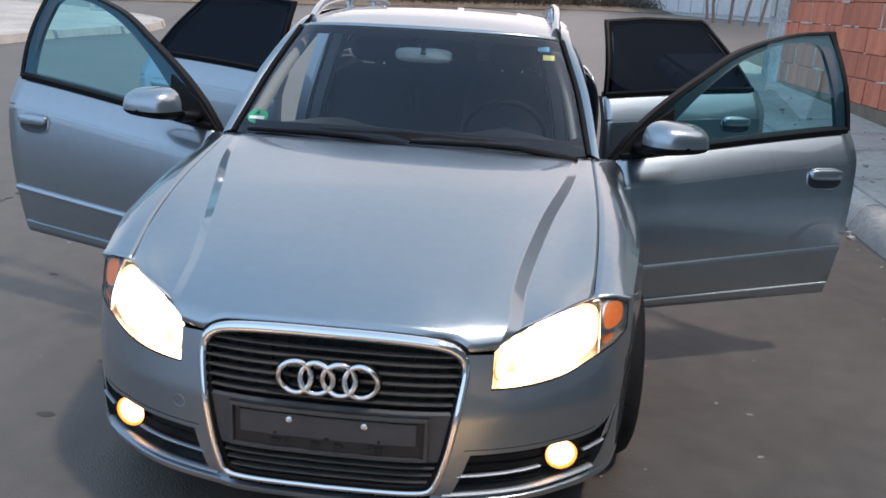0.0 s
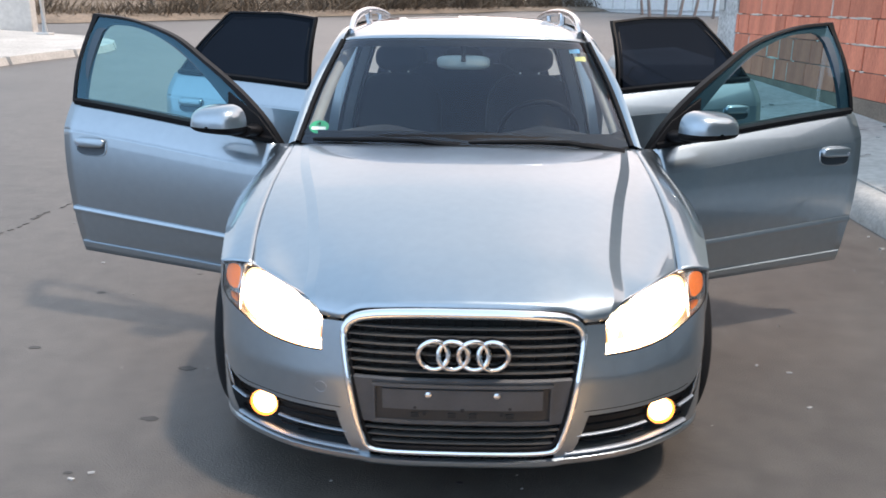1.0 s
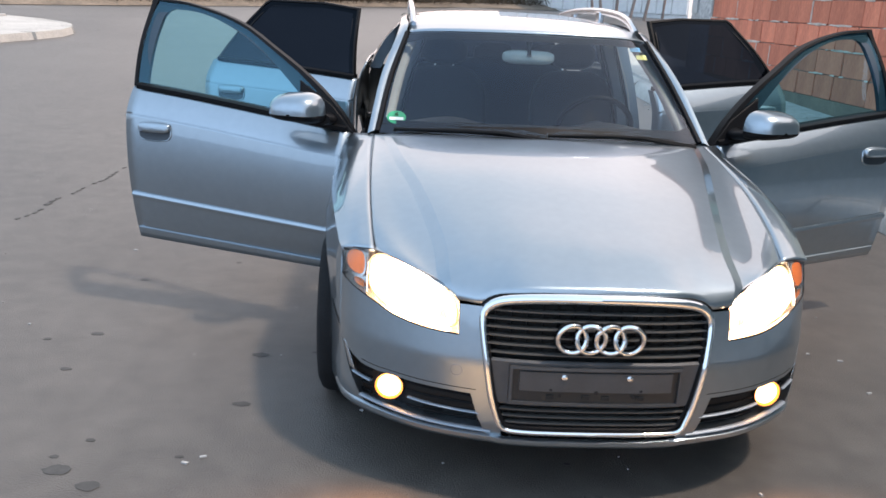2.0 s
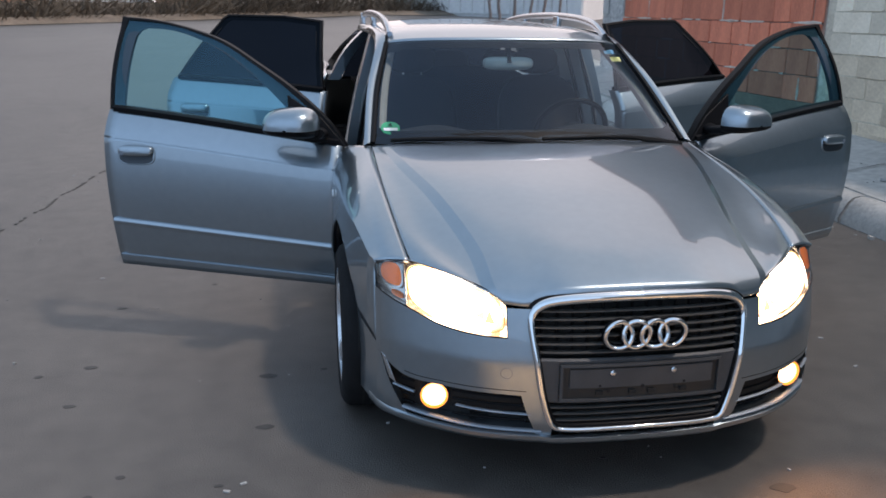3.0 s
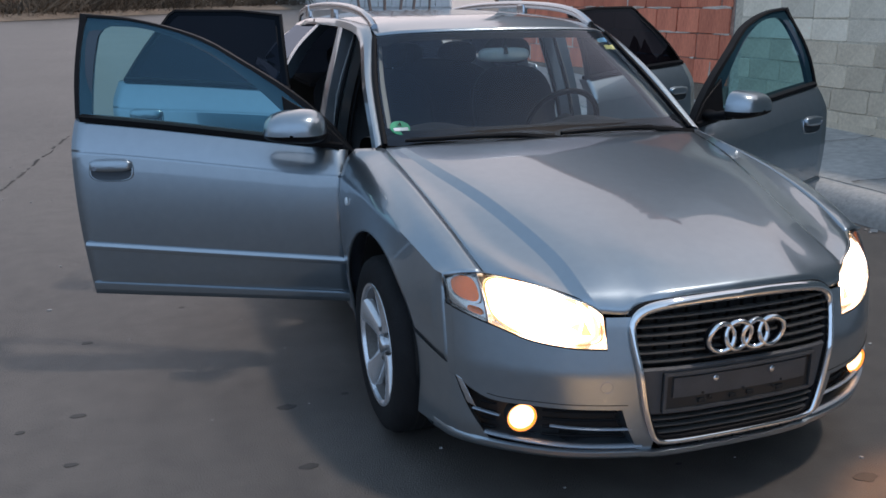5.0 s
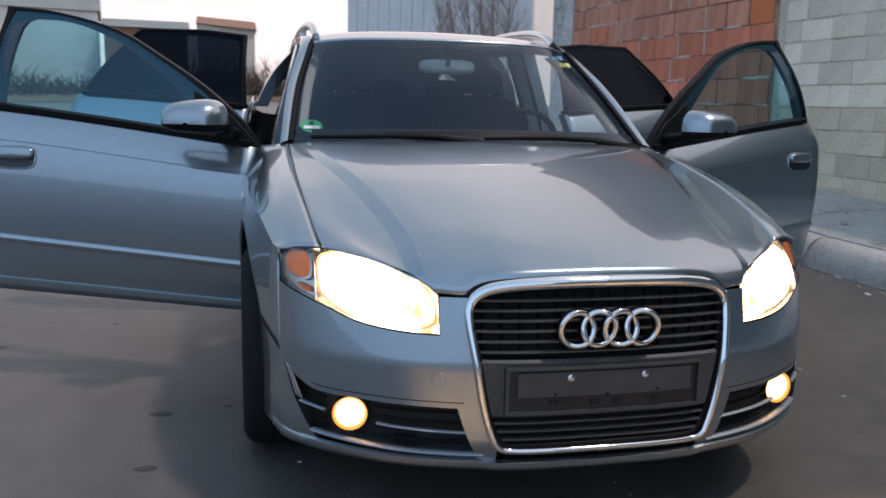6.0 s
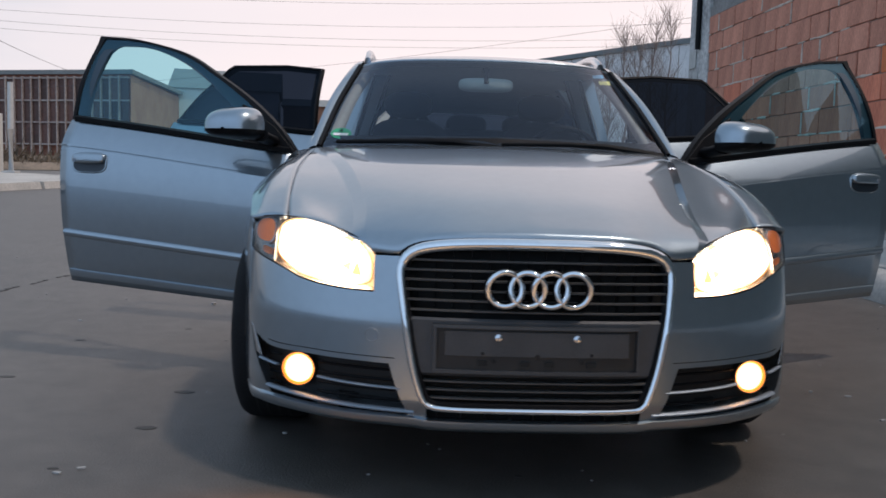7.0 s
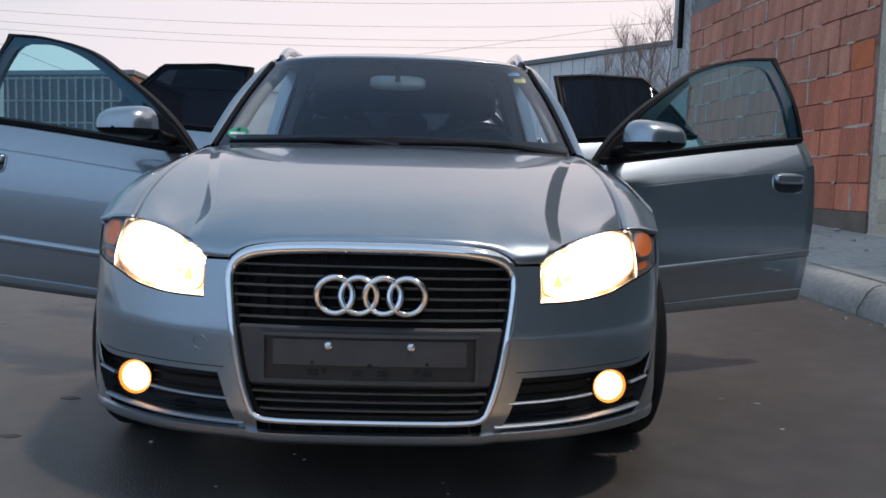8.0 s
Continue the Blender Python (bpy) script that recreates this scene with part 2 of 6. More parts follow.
# ---------- mesh helpers ----------
def spline(points, n):
    """n points evenly along a smooth curve through the given ones."""
    p = [Vector(q) for q in points]
    if len(p) == 2:
        return [p[0].lerp(p[1], i / (n - 1)) for i in range(n)]
    ends = [2 * p[0] - p[1], *p, 2 * p[-1] - p[-2]]
    fine = []
    for a, b, c, d in zip(ends, ends[1:], ends[2:], ends[3:]):
        for k in range(16):
            t = k / 16
            fine.append(0.5 * (2 * b + (c - a) * t + (2 * a - 5 * b + 4 * c - d) * t * t + (3 * b - a - 3 * c + d) * t**3))
    fine.append(p[-1])
    run = [0.0]
    for a, b in zip(fine, fine[1:]):
        run.append(run[-1] + (b - a).length)
    out, k = [], 0
    for i in range(n):
        want = run[-1] * i / (n - 1)
        while k < len(run) - 2 and run[k + 1] < want:
            k += 1
        gap = run[k + 1] - run[k]
        out.append(fine[k].lerp(fine[k + 1], (want - run[k]) / gap if gap > 1e-9 else 0))
    return out


def at(table, v):
    """Straight-line look-up in ((v, value), ...)."""
    return float(np.interp(v, [a for a, _ in table], [b for _, b in table]))


def soft(table, v):
    """Smooth look-up in ((v, value), ...)."""
    vs, ws = [a for a, _ in table], [b for _, b in table]
    if v <= vs[0] or v >= vs[-1]:
        return ws[0] if v <= vs[0] else ws[-1]
    k = max(i for i in range(len(vs) - 1) if vs[i] <= v)
    slope = lambda i: (ws[min(i + 1, len(ws) - 1)] - ws[max(i - 1, 0)]) / (vs[min(i + 1, len(vs) - 1)] - vs[max(i - 1, 0)])  # noqa: E731
    h = vs[k + 1] - vs[k]
    t = (v - vs[k]) / h
    return (2 * t**3 - 3 * t**2 + 1) * ws[k] + (t**3 - 2 * t**2 + t) * h * slope(k) + (3 * t**2 - 2 * t**3) * ws[k + 1] + (t**3 - t**2) * h * slope(k + 1)


class Geo:
    """Collects vertices and faces of one part. side = -1 mirrors it across x = 0."""

    def __init__(self, side=1):
        self.v, self.f, self.side = [], [], side

    def grid(self, rows, wrap=False, flip=False):
        base, n = len(self.v), len(rows[0])
        for row in rows:
            self.v += [tuple(q) for q in row]
        for i in range(len(rows) - 1):
            for j in range(n if wrap else n - 1):
                k = (j + 1) % n
                q = (base + i * n + j, base + i * n + k, base + (i + 1) * n + k, base + (i + 1) * n + j)
                self.f.append(q[::-1] if flip else q)
        return self

    def loft(self, curves, nu=24, nv=12, flip=False):
        cols = list(zip(*[spline(c, nu) for c in curves]))
        return self.grid([list(r) for r in zip(*[spline(c, nv) for c in cols])], flip=flip)

    def box(self, centre, size, turn=None):
        base, c = len(self.v), Vector(centre)
        for sx, sy, sz in ((-1, -1, -1), (1, -1, -1), (1, 1, -1), (-1, 1, -1), (-1, -1, 1), (1, -1, 1), (1, 1, 1), (-1, 1, 1)):
            q = Vector((sx * size[0] / 2, sy * size[1] / 2, sz * size[2] / 2))
            self.v.append(tuple(c + (turn @ q if turn else q)))
        for f in ((0, 3, 2, 1), (4, 5, 6, 7), (0, 1, 5, 4), (1, 2, 6, 5), (2, 3, 7, 6), (3, 0, 4, 7)):
            self.f.append(tuple(base + i for i in f))
        return self

    def tube(self, path, radius, seg=8, closed=False, flat=1.0, up=(0, 0, 1), cap=True):
        """A round or, by flat, oval rod along a path; radius may be a list."""
        path, n = [Vector(q) for q in path], len(path)
        rings = []
        for i, q in enumerate(path):
            a = path[(i - 1) % n] if closed or i else q
            b = path[(i + 1) % n] if closed or i < n - 1 else q
            t = (b - a).normalized()
            s = t.cross(Vector(up))
            s = s.normalized() if s.length > 1e-4 else t.orthogonal().normalized()
            w = s.cross(t)
            r = radius[i] if isinstance(radius, (list, tuple)) else radius
            rings.append([q + r * (math.cos(2 * math.pi * k / seg) * s + flat * math.sin(2 * math.pi * k / seg) * w) for k in range(seg)])
        if closed:
            rings.append(rings[0])
        base = len(self.v)
        self.grid(rings, wrap=True)
        if cap and not closed:
            self.f.append(tuple(base + k for k in range(seg))[::-1])
            self.f.append(tuple(base + (n - 1) * seg + k for k in range(seg)))
        return self

    def lathe(self, profile, centre, axis, seg=32):
        """Turns (radius, along) pairs round an axis."""
        axis = Vector(axis).normalized()
        s = axis.orthogonal().normalized()
        w = axis.cross(s)
        c = Vector(centre)
        rows = [[c + axis * h + r * (math.cos(2 * math.pi * k / seg) * s + math.sin(2 * math.pi * k / seg) * w) for k in range(seg)] for r, h in profile]
        return self.grid(rows, wrap=True)

    def slab(self, outline, push):
        """A flat outline (3D points) with thickness along push."""
        base, n, push = len(self.v), len(outline), Vector(push)
        self.v += [tuple(q) for q in outline] + [tuple(Vector(q) + push) for q in outline]
        self.f.append(tuple(range(base + n - 1, base - 1, -1)))
        self.f.append(tuple(range(base + n, base + 2 * n)))
        for i in range(n):
            j = (i + 1) % n
            self.f.append((base + i, base + j, base + n + j, base + n + i))
        return self

    def moved(self, m):
        self.v = [tuple(m @ Vector(q)) for q in self.v]
        return self

    def mesh(self, name, material, smooth=40):
        v, f = self.v, self.f
        if self.side < 0:
            v, f = [(-x, y, z) for x, y, z in v], [q[::-1] for q in f]
        data = bpy.data.meshes.new(name)
        data.from_pydata(v, [], f)
        data.update()
        data.materials.append(material)
        if smooth:
            data.shade_smooth()
            data.set_sharp_from_angle(angle=radians(smooth))
        return data


def part(name, geo, material, parent=None, label="", smooth=40, bevel=0.0, thick=0.0, place=None):
    """Links one mesh under a thing or a part."""
    ob = new(name, geo.mesh(name, material, smooth))
    if place:
        ob.matrix_world = place
    if parent:
        ob.parent = parent
    if thick:
        mod = ob.modifiers.new("thickness", "SOLIDIFY")
        mod.thickness, mod.offset = thick, -1.0
    if bevel:
        mod = ob.modifiers.new("edges", "BEVEL")
        mod.width, mod.segments, mod.limit_method, mod.angle_limit = bevel, 2, "ANGLE", radians(35)
    return tagged(ob, label)


def thing(name, label, category, place=None, group="", kind=""):
    """An empty that carries the parts of one thing."""
    ob = new(name)
    ob.empty_display_size = 0.2
    if place:
        ob.matrix_world = place
    return tagged(ob, label, category, group, kind)

# ---------- ground, kerbs, pavement ----------
RISE = ((-400, 0.0), (2.6, 0.0), (5.5, 0.07), (10, 0.22), (20, 0.53), (50, 1.05), (150, 1.6), (900, 2.0))


def ground_z(x, y):
    """The road lies level under the car, rises slowly ahead and towards the kerb."""
    return soft(RISE, y) + 0.045 * min(max(x - 0.9, 0.0), 1.85)


def steps(stops):
    out = []
    for (a, b, n) in stops:
        out += [a + (b - a) * i / n for i in range(n)]
    return out + [stops[-1][1]]


geo = Geo()
xs = steps([(-600, -60, 6), (-60, -8, 10), (-8, 4.6, 36), (4.6, 60, 8), (60, 600, 6)])
ys = steps([(-300, -12, 5), (-12, 12, 40), (12, 60, 24), (60, 900, 8)])
geo.grid([[(x, y, ground_z(x, y)) for x in xs] for y in ys])
ground = part("ground", geo, ASPHALT, smooth=60)
tagged(ground, "worn grey asphalt road with faint stains and patches", "road", kind="structure")

KERB_X, WALL_X0 = 2.73, 4.36


def wall_x(y):
    """The street face of the unfinished building."""
    return WALL_X0 - 0.0455 * y


def walk_z(x, y):
    """The pavement climbs from the kerb to the wall."""
    return ground_z(KERB_X, y) + 0.185 + (x - KERB_X - 0.12) * 0.065 + 0.004 * max(0, y - 2)


pavement = thing("pavement", "rough pale concrete pavement sloping up to the wall", "pavement", kind="structure")
geo = Geo()
rows = []
for y in steps([(-18, 14.2, 80)]):
    rows.append([(KERB_X + 0.19 + u * (wall_x(y) + 0.3 - KERB_X - 0.19), y, walk_z(KERB_X + 0.19 + u * (wall_x(y) + 0.3 - KERB_X - 0.19), y) + 0.008 * noise.noise((u * 5, y * 1.6, 0))) for u in [i / 10 for i in range(11)]])
geo.grid(rows)
geo.grid([[(x, y, z - 0.12) for x, y, z in (r[0] for r in rows)], [r[0] for r in rows]])
geo.grid([[rows[-1][0], rows[-1][-1]], [(rows[-1][0][0], 14.21, 0.1), (rows[-1][-1][0], 14.21, 0.1)]], flip=True)
part("paving", geo, PAVING, pavement, smooth=60)


def kerb_stone(length, lean):
    """One kerb stone: sloping face, rounded top edge, rough ends."""
    g = Geo()
    profile = [(0.0, -0.12), (0.0, 0.03), (0.05, 0.13), (0.085, 0.168), (0.13, 0.182), (0.21, 0.182), (0.21, -0.12)]
    g.grid([[(x + lean * 0.01, y, z + 0.006 * noise.noise((x * 9 + lean, y * 4, z * 9))) for y in steps([(0, length, 6)])] for x, z in profile], flip=True)
    g.slab([(x, 0.0, z) for x, z in profile], (0, 0.002, 0))
    g.slab([(x, length - 0.002, z) for x, z in profile], (0, 0.002, 0))
    return g


kerb_meshes = [kerb_stone(0.972, k).mesh("kerb_stone", KERB, 35) for k in (-0.6, 0.2, 0.9)]
for i in range(32):
    y = -17.97 + i
    ob = new("kerb_stone", kerb_meshes[(i * 7) % 3])
    slope = math.atan2(ground_z(KERB_X, y + 1) - ground_z(KERB_X, y), 1)
    ob.matrix_world = Matrix.Translation((KERB_X + 0.012 * math.sin(i * 2.4), y, ground_z(KERB_X, y))) @ Matrix.Rotation(slope, 4, "X")
    ob.parent = pavement

# the pavement corner across the road
corner = thing("pavement", "pale concrete pavement corner with rounded kerb", "pavement", kind="structure")
edge = spline([(-9.3, 5.0, 0), (-8.6, 10.0, 0), (-8.1, 13.5, 0), (-7.5, 15.3, 0), (-7.45, 16.4, 0), (-8.2, 17.9, 0), (-10.5, 19.6, 0), (-16, 22.5, 0), (-30, 29, 0)], 46)
outer = [Vector((q.x, q.y, ground_z(q.x, q.y) - 0.05)) for q in edge]
lip = [q + Vector((-0.05, -0.01, 0.19)) for q in outer]
back = [q + Vector((-0.22, -0.03, 0.005)) for q in lip]
for k in range(0, 44, 2):
    geo, rise = Geo(), 0.012 * noise.noise((k * 1.7, 3, 0))
    stone = [[c[k].lerp(c[k + 1], 0.04), c[k + 1], c[k + 1].lerp(c[k + 2], 0.93)] for c in (outer, lip, back)]
    stone = [[q + Vector((0.01 * noise.noise((q.x * 3, q.y * 3, n)), 0, rise * (n > 0))) for q in row] for n, row in enumerate(stone)]
    geo.grid(stone)
    for e in (0, 2):
        geo.v += [tuple(row[e]) for row in stone] + [(stone[2][e].x, stone[2][e].y, stone[2][e].z - 0.2)]
        geo.f.append(tuple(range(len(geo.v) - 4, len(geo.v))))
    part("kerb_stone", geo, KERB, corner, smooth=0)
geo = Geo()
geo.grid([back, [Vector((q.x * 0.45 - 22, q.y * 0.75 + 3, q.z + 0.25)) for q in back]])
part("paving", geo, PAVING, corner, smooth=60)

# joints and cracks of the pavement, and rubble in the gutter
g, rnd = Geo(), random.Random(21)
for k in range(16):
    y = -2.0 + 0.95 * k + rnd.uniform(-0.25, 0.25)
    x0, x1 = KERB_X + 0.2, wall_x(y) - 0.02
    line = [(x0 + (x1 - x0) * t, y + 0.10 * noise.noise((t * 3, y, 1)) + 0.03 * noise.noise((t * 14, y, 2))) for t in [i / 18 for i in range(19)]]
    stop = 19 if k % 3 == 0 else rnd.randrange(7, 16)
    for (xa, ya), (xb, yb) in zip(line[:stop], line[1:stop]):
        w = 0.004 + 0.005 * rnd.random()
        base = len(g.v)
        g.v += [(xa, ya - w, walk_z(xa, ya) + 0.012), (xb, yb - w, walk_z(xb, yb) + 0.012), (xb, yb + w, walk_z(xb, yb) + 0.012), (xa, ya + w, walk_z(xa, ya) + 0.012)]
        g.f.append((base, base + 1, base + 2, base + 3))
part("pavement_crack", g, OIL, pavement, "dark dirt-filled cracks", smooth=0)
g = Geo()
for _ in range(150):
    y = rnd.uniform(-2, 9)
    r = rnd.choice((0.006, 0.008, 0.012, 0.02))
    if rnd.random() < 0.6:
        x = KERB_X - abs(rnd.gauss(0, 0.10)) - 0.01
        z = ground_z(x, y)
    else:
        x = rnd.uniform(KERB_X + 0.3, wall_x(y) - 0.05)
        z = walk_z(x, y) + 0.004
    g.box((x, y, z + r * 0.35), (r * 2.2, r * 1.6, r), Matrix.Rotation(rnd.uniform(0, 3), 3, "Z") @ Matrix.Rotation(rnd.uniform(-0.4, 0.4), 3, "X"))
tagged(part("rubble", g, KERB, smooth=0), "crumbled concrete bits along the kerb", "rubble", kind="stuff")

# ---------- unfinished building on the pavement's far side ----------
BASE_Z, TOP_Z = 0.622, 3.23
Y_SPLIT, Y_END = 5.56, 10.31


def pieces(holder, name, y0, y1, length, height, joint, material, depth, zs, seed, odd=None, odds=(1, 1, 1, 0.96, 0.72)):
    """Bricks laid in half bond on the street face; each one a piece with chipped, uneven edges."""
    rnd = random.Random(seed)
    shapes, joints = {}, []

    def shape(width, kind, paint):
        key = (round(width, 2), kind, paint.name)
        if key not in shapes:
            g, r = Geo(), random.Random(repr(key))
            w, h, c = width / 2, height / 2 - joint / 2, 0.012
            ring = [(-w + c, -h), (w - c, -h), (w, -h + c), (w, h - c), (w - c, h), (-w + c, h), (-w, h - c), (-w, -h + c)]
            ring = [(a + r.uniform(-0.004, 0.004), b + r.uniform(-0.004, 0.004)) for a, b in ring]
            g.slab([(0.0, a, b) for a, b in ring], (0.06, 0, 0))
            g.v[:8] = [(0.0, a * 0.985, b * 0.97) for a, b in ring]
            g.grid([[(0.0, a * 0.985, b * 0.97) for a, b in ring + ring[:1]], [(0.009, a, b) for a, b in ring + ring[:1]]])
            shapes[key] = g.mesh(name, paint, 30)
        return shapes[key]

    for i in range(int((zs[1] - zs[0]) / height)):
        z = zs[0] + height * (i + 0.5)
        y = y0 - (length / 2 if i % 2 else 0) + rnd.uniform(-0.05, 0.05)
        while y < y1 - 0.03:
            a, b = max(y, y0), min(y + length * rnd.choice(odds), y1)
            y = b if b < y1 else y1
            if b - a < 0.07:
                continue
            joints.append((b, z))
            width = round((b - a - joint) / 0.04) * 0.04
            mid = (a + b) / 2
            paint = odd(mid, z) if odd else material
            ob = new(name, shape(width, rnd.randrange(3), paint or material))
            ob.matrix_world = Matrix.Translation((wall_x(mid) - depth + rnd.uniform(-0.006, 0.006), mid, z)) @ Matrix.Rotation(math.atan(0.0455), 4, "Z") @ Matrix.Rotation(rnd.uniform(-0.008, 0.008), 4, "X")
            ob.parent = holder
    return joints


def face_slab(y0, y1, z0, z1, depth, x0=0.0):
    g = Geo()
    q = [(wall_x(y0) + x0, y0, z0), (wall_x(y1) + x0, y1, z0), (wall_x(y1) + x0, y1, z1), (wall_x(y0) + x0, y0, z1)]
    return g.slab(q, (depth, 0, 0))


wall_brick = thing("wall_brick", "red hollow clay brick wall with rough mortar joints", "wall", kind="structure")
part("mortar", face_slab(Y_SPLIT, Y_END, BASE_Z, TOP_Z, 0.25, -0.004), JOINT, wall_brick, smooth=0)
part("footing", face_slab(Y_SPLIT, Y_END, 0.0, BASE_Z, 0.30, -0.028), FOOTING, wall_brick, "earth-stained concrete footing", smooth=0)
wall_block = thing("wall_block", "unplastered grey concrete block wall", "wall", kind="structure")
part("mortar", face_slab(2.9, Y_SPLIT - 0.02, 0.0, TOP_Z, 0.22, -0.014), BLOCK_MORTAR, wall_block, smooth=0)
part("footing", face_slab(2.9, Y_SPLIT - 0.02, 0.0, 0.44, 0.24, -0.026), BLOCK_SAND, wall_block, "earth-stained concrete footing", smooth=0)
# wall added out of view; its raised part darkens reflections and shades the road
g = Geo().slab([(wall_x(y) - 0.016, y, z) for y, z in ((-18.0, 0.0), (2.88, 0.0), (2.88, TOP_Z), (0.4, TOP_Z), (-0.3, 5.8), (-18.0, 5.8))], (0.22, 0, 0))
wall_dark = part("wall_side", g, DARK_RENDER, smooth=0)
tagged(wall_dark, "unseen dark wall added to darken reflections and shade the road", "wall", kind="structure")

frame_thing = thing("concrete_frame", "bare cast concrete columns and slab of an unfinished building", "building frame", kind="structure")
for y, w in ((Y_END + 0.42, 0.84), (Y_SPLIT - 0.06, 0.14)):
    g = Geo().box((wall_x(y) + 0.17, y, 2.65 if w > 0.3 else 1.65), (0.36, w, 5.5 if w > 0.3 else 3.3))
    part("column", g, PILLAR if w > 0.3 else CONCRETE, frame_thing, bevel=0.012, smooth=0)
for y, z, w, h in ((10.93, 2.70, 0.30, 0.26), (10.80, 2.40, 0.22, 0.20), (10.98, 1.62, 0.24, 0.34)):
    part("plaster_patch", Geo().box((wall_x(y) - 0.014, y, z), (0.012, w, h)), PLASTER, frame_thing, "patch of pale plaster", bevel=0.004, smooth=0)
part("downpipe", Geo().tube([(wall_x(10.66) - 0.05, 10.66, 2.82), (wall_x(10.66) - 0.05, 10.66, 4.2), (wall_x(10.66) - 0.05, 10.66, 5.4)], 0.04, 8), BLACK_TRIM, frame_thing, "black downpipe on the column")
part("ring_beam", face_slab(-18.0, Y_END, TOP_Z, TOP_Z + 0.14, 0.3, -0.01), CONCRETE, frame_thing, smooth=0)
part("upper_wall", face_slab(5.0, Y_END, TOP_Z + 0.14, 5.5, 0.22, 0.02), CONCRETE, frame_thing, "grey upper wall", smooth=0)
g = Geo().slab([(wall_x(y) + 0.02, y, z) for y, z in ((3.15, TOP_Z + 0.14), (4.98, TOP_Z + 0.14), (4.98, 5.52))], (0.22, 0, 0))
part("raking_wall_end", g, CONCRETE, frame_thing, "raking end of the unfinished upper wall", smooth=0)
# pale sliver added out of view to lighten a wedge of the bonnet's reflection
g = Geo().slab([(wall_x(y) - 0.012, y, z) for y, z in ((3.17, TOP_Z + 0.15), (4.45, 4.22), (4.97, 5.50))], (0.03, 0, 0))
part("verge_board", g, PLASTER, frame_thing, "pale sliver added for the lighter wedge in the bonnet's reflection", smooth=0)
part("top_beam", face_slab(5.0, Y_END, 5.5, 5.62, 0.3, 0.05), CONCRETE, frame_thing, smooth=0)
g = Geo()
for k in range(26):
    y = 5.1 + 0.2 * k
    g.tube([(wall_x(y) - 0.06, y, 5.62), (wall_x(y) + 0.5, y, 5.80)], 0.085, 8)
part("eaves_tiles", g, BRICK_PALE, frame_thing, "row of clay tiles along the eaves", smooth=50)
part("rear_wall", Geo().box((12.4, 2.3, 1.7), (0.25, 16.6, 3.3)), BLOCK, frame_thing, smooth=0)
part("end_wall", Geo().box((8.2, Y_END + 0.25, 1.6), (7.7, 0.25, 3.3)), BLOCK, frame_thing, smooth=0)
part("floor_slab", Geo().box((8.2, 2.3, 3.42), (7.7, 16.0, 0.18)), CONCRETE, frame_thing, smooth=0)

# ---------- far side of the road ----------
verge = thing("verge", "overgrown verge with dry brown weeds", "verge", kind="structure")
near = spline([(-60, 30, 0), (-30, 27, 0), (-16, 25.5, 0), (-8, 33, 0), (0, 43, 0), (8, 47, 0), (30, 50, 0), (70, 54, 0)], 60)
geo = Geo()
geo.grid([[(q.x, q.y, ground_z(q.x, q.y) + 0.02) for q in near], [(q.x, q.y + 1.2, ground_z(q.x, q.y) + 0.25 + 0.08 * noise.noise((q.x, q.y, 3))) for q in near], [(q.x * 1.3, q.y + 30, 1.6) for q in near]])
part("bank", geo, SOIL, verge, smooth=60)


def stalks(line, count, depth, tall, seed):
    """Dry weeds: many thin crossed blades in uneven clumps."""
    g, rnd = Geo(), random.Random(seed)
    for _ in range(count):
        k = rnd.randrange(len(line) - 1)
        q = line[k].lerp(line[k + 1], rnd.random())
        clump = 0.5 + 0.9 * max(0, noise.noise((q.x * 0.35, q.y * 0.35, 7)) + 0.35) + (0.75 if q.x > -6 else 0.0)
        off = 0.9 + rnd.random() ** 1.2 * depth
        x, y = q.x + rnd.uniform(-0.3, 0.3), q.y + off
        z = ground_z(x, y) + 0.1
        h, w = tall * clump * rnd.uniform(0.35, 1.15) * (0.35 + 0.65 * min(1, off / 2.5)), rnd.uniform(0.006, 0.022)
        lean, turn = Vector((rnd.gauss(0, 0.65), rnd.gauss(0, 0.4), rnd.uniform(0.35, 1.0))) * h, rnd.uniform(0, math.pi)
        s = Vector((math.cos(turn) * w, math.sin(turn) * w, 0))
        b = Vector((x, y, z))
        base = len(g.v)
        g.v += [tuple(b - s), tuple(b + s), tuple(b + lean * 0.6 + s * 1.6), tuple(b + lean * 0.6 - s * 1.6), tuple(b + lean)]
        g.f += [(base, base + 1, base + 2, base + 3), (base + 3, base + 2, base + 4)]
    return g


weeds = part("dry_weeds", stalks(near, 30000, 5.0, 1.5, 4), STALK, smooth=0)
tagged(weeds, "tangle of dry brown weeds and twigs", "weeds", kind="stuff")


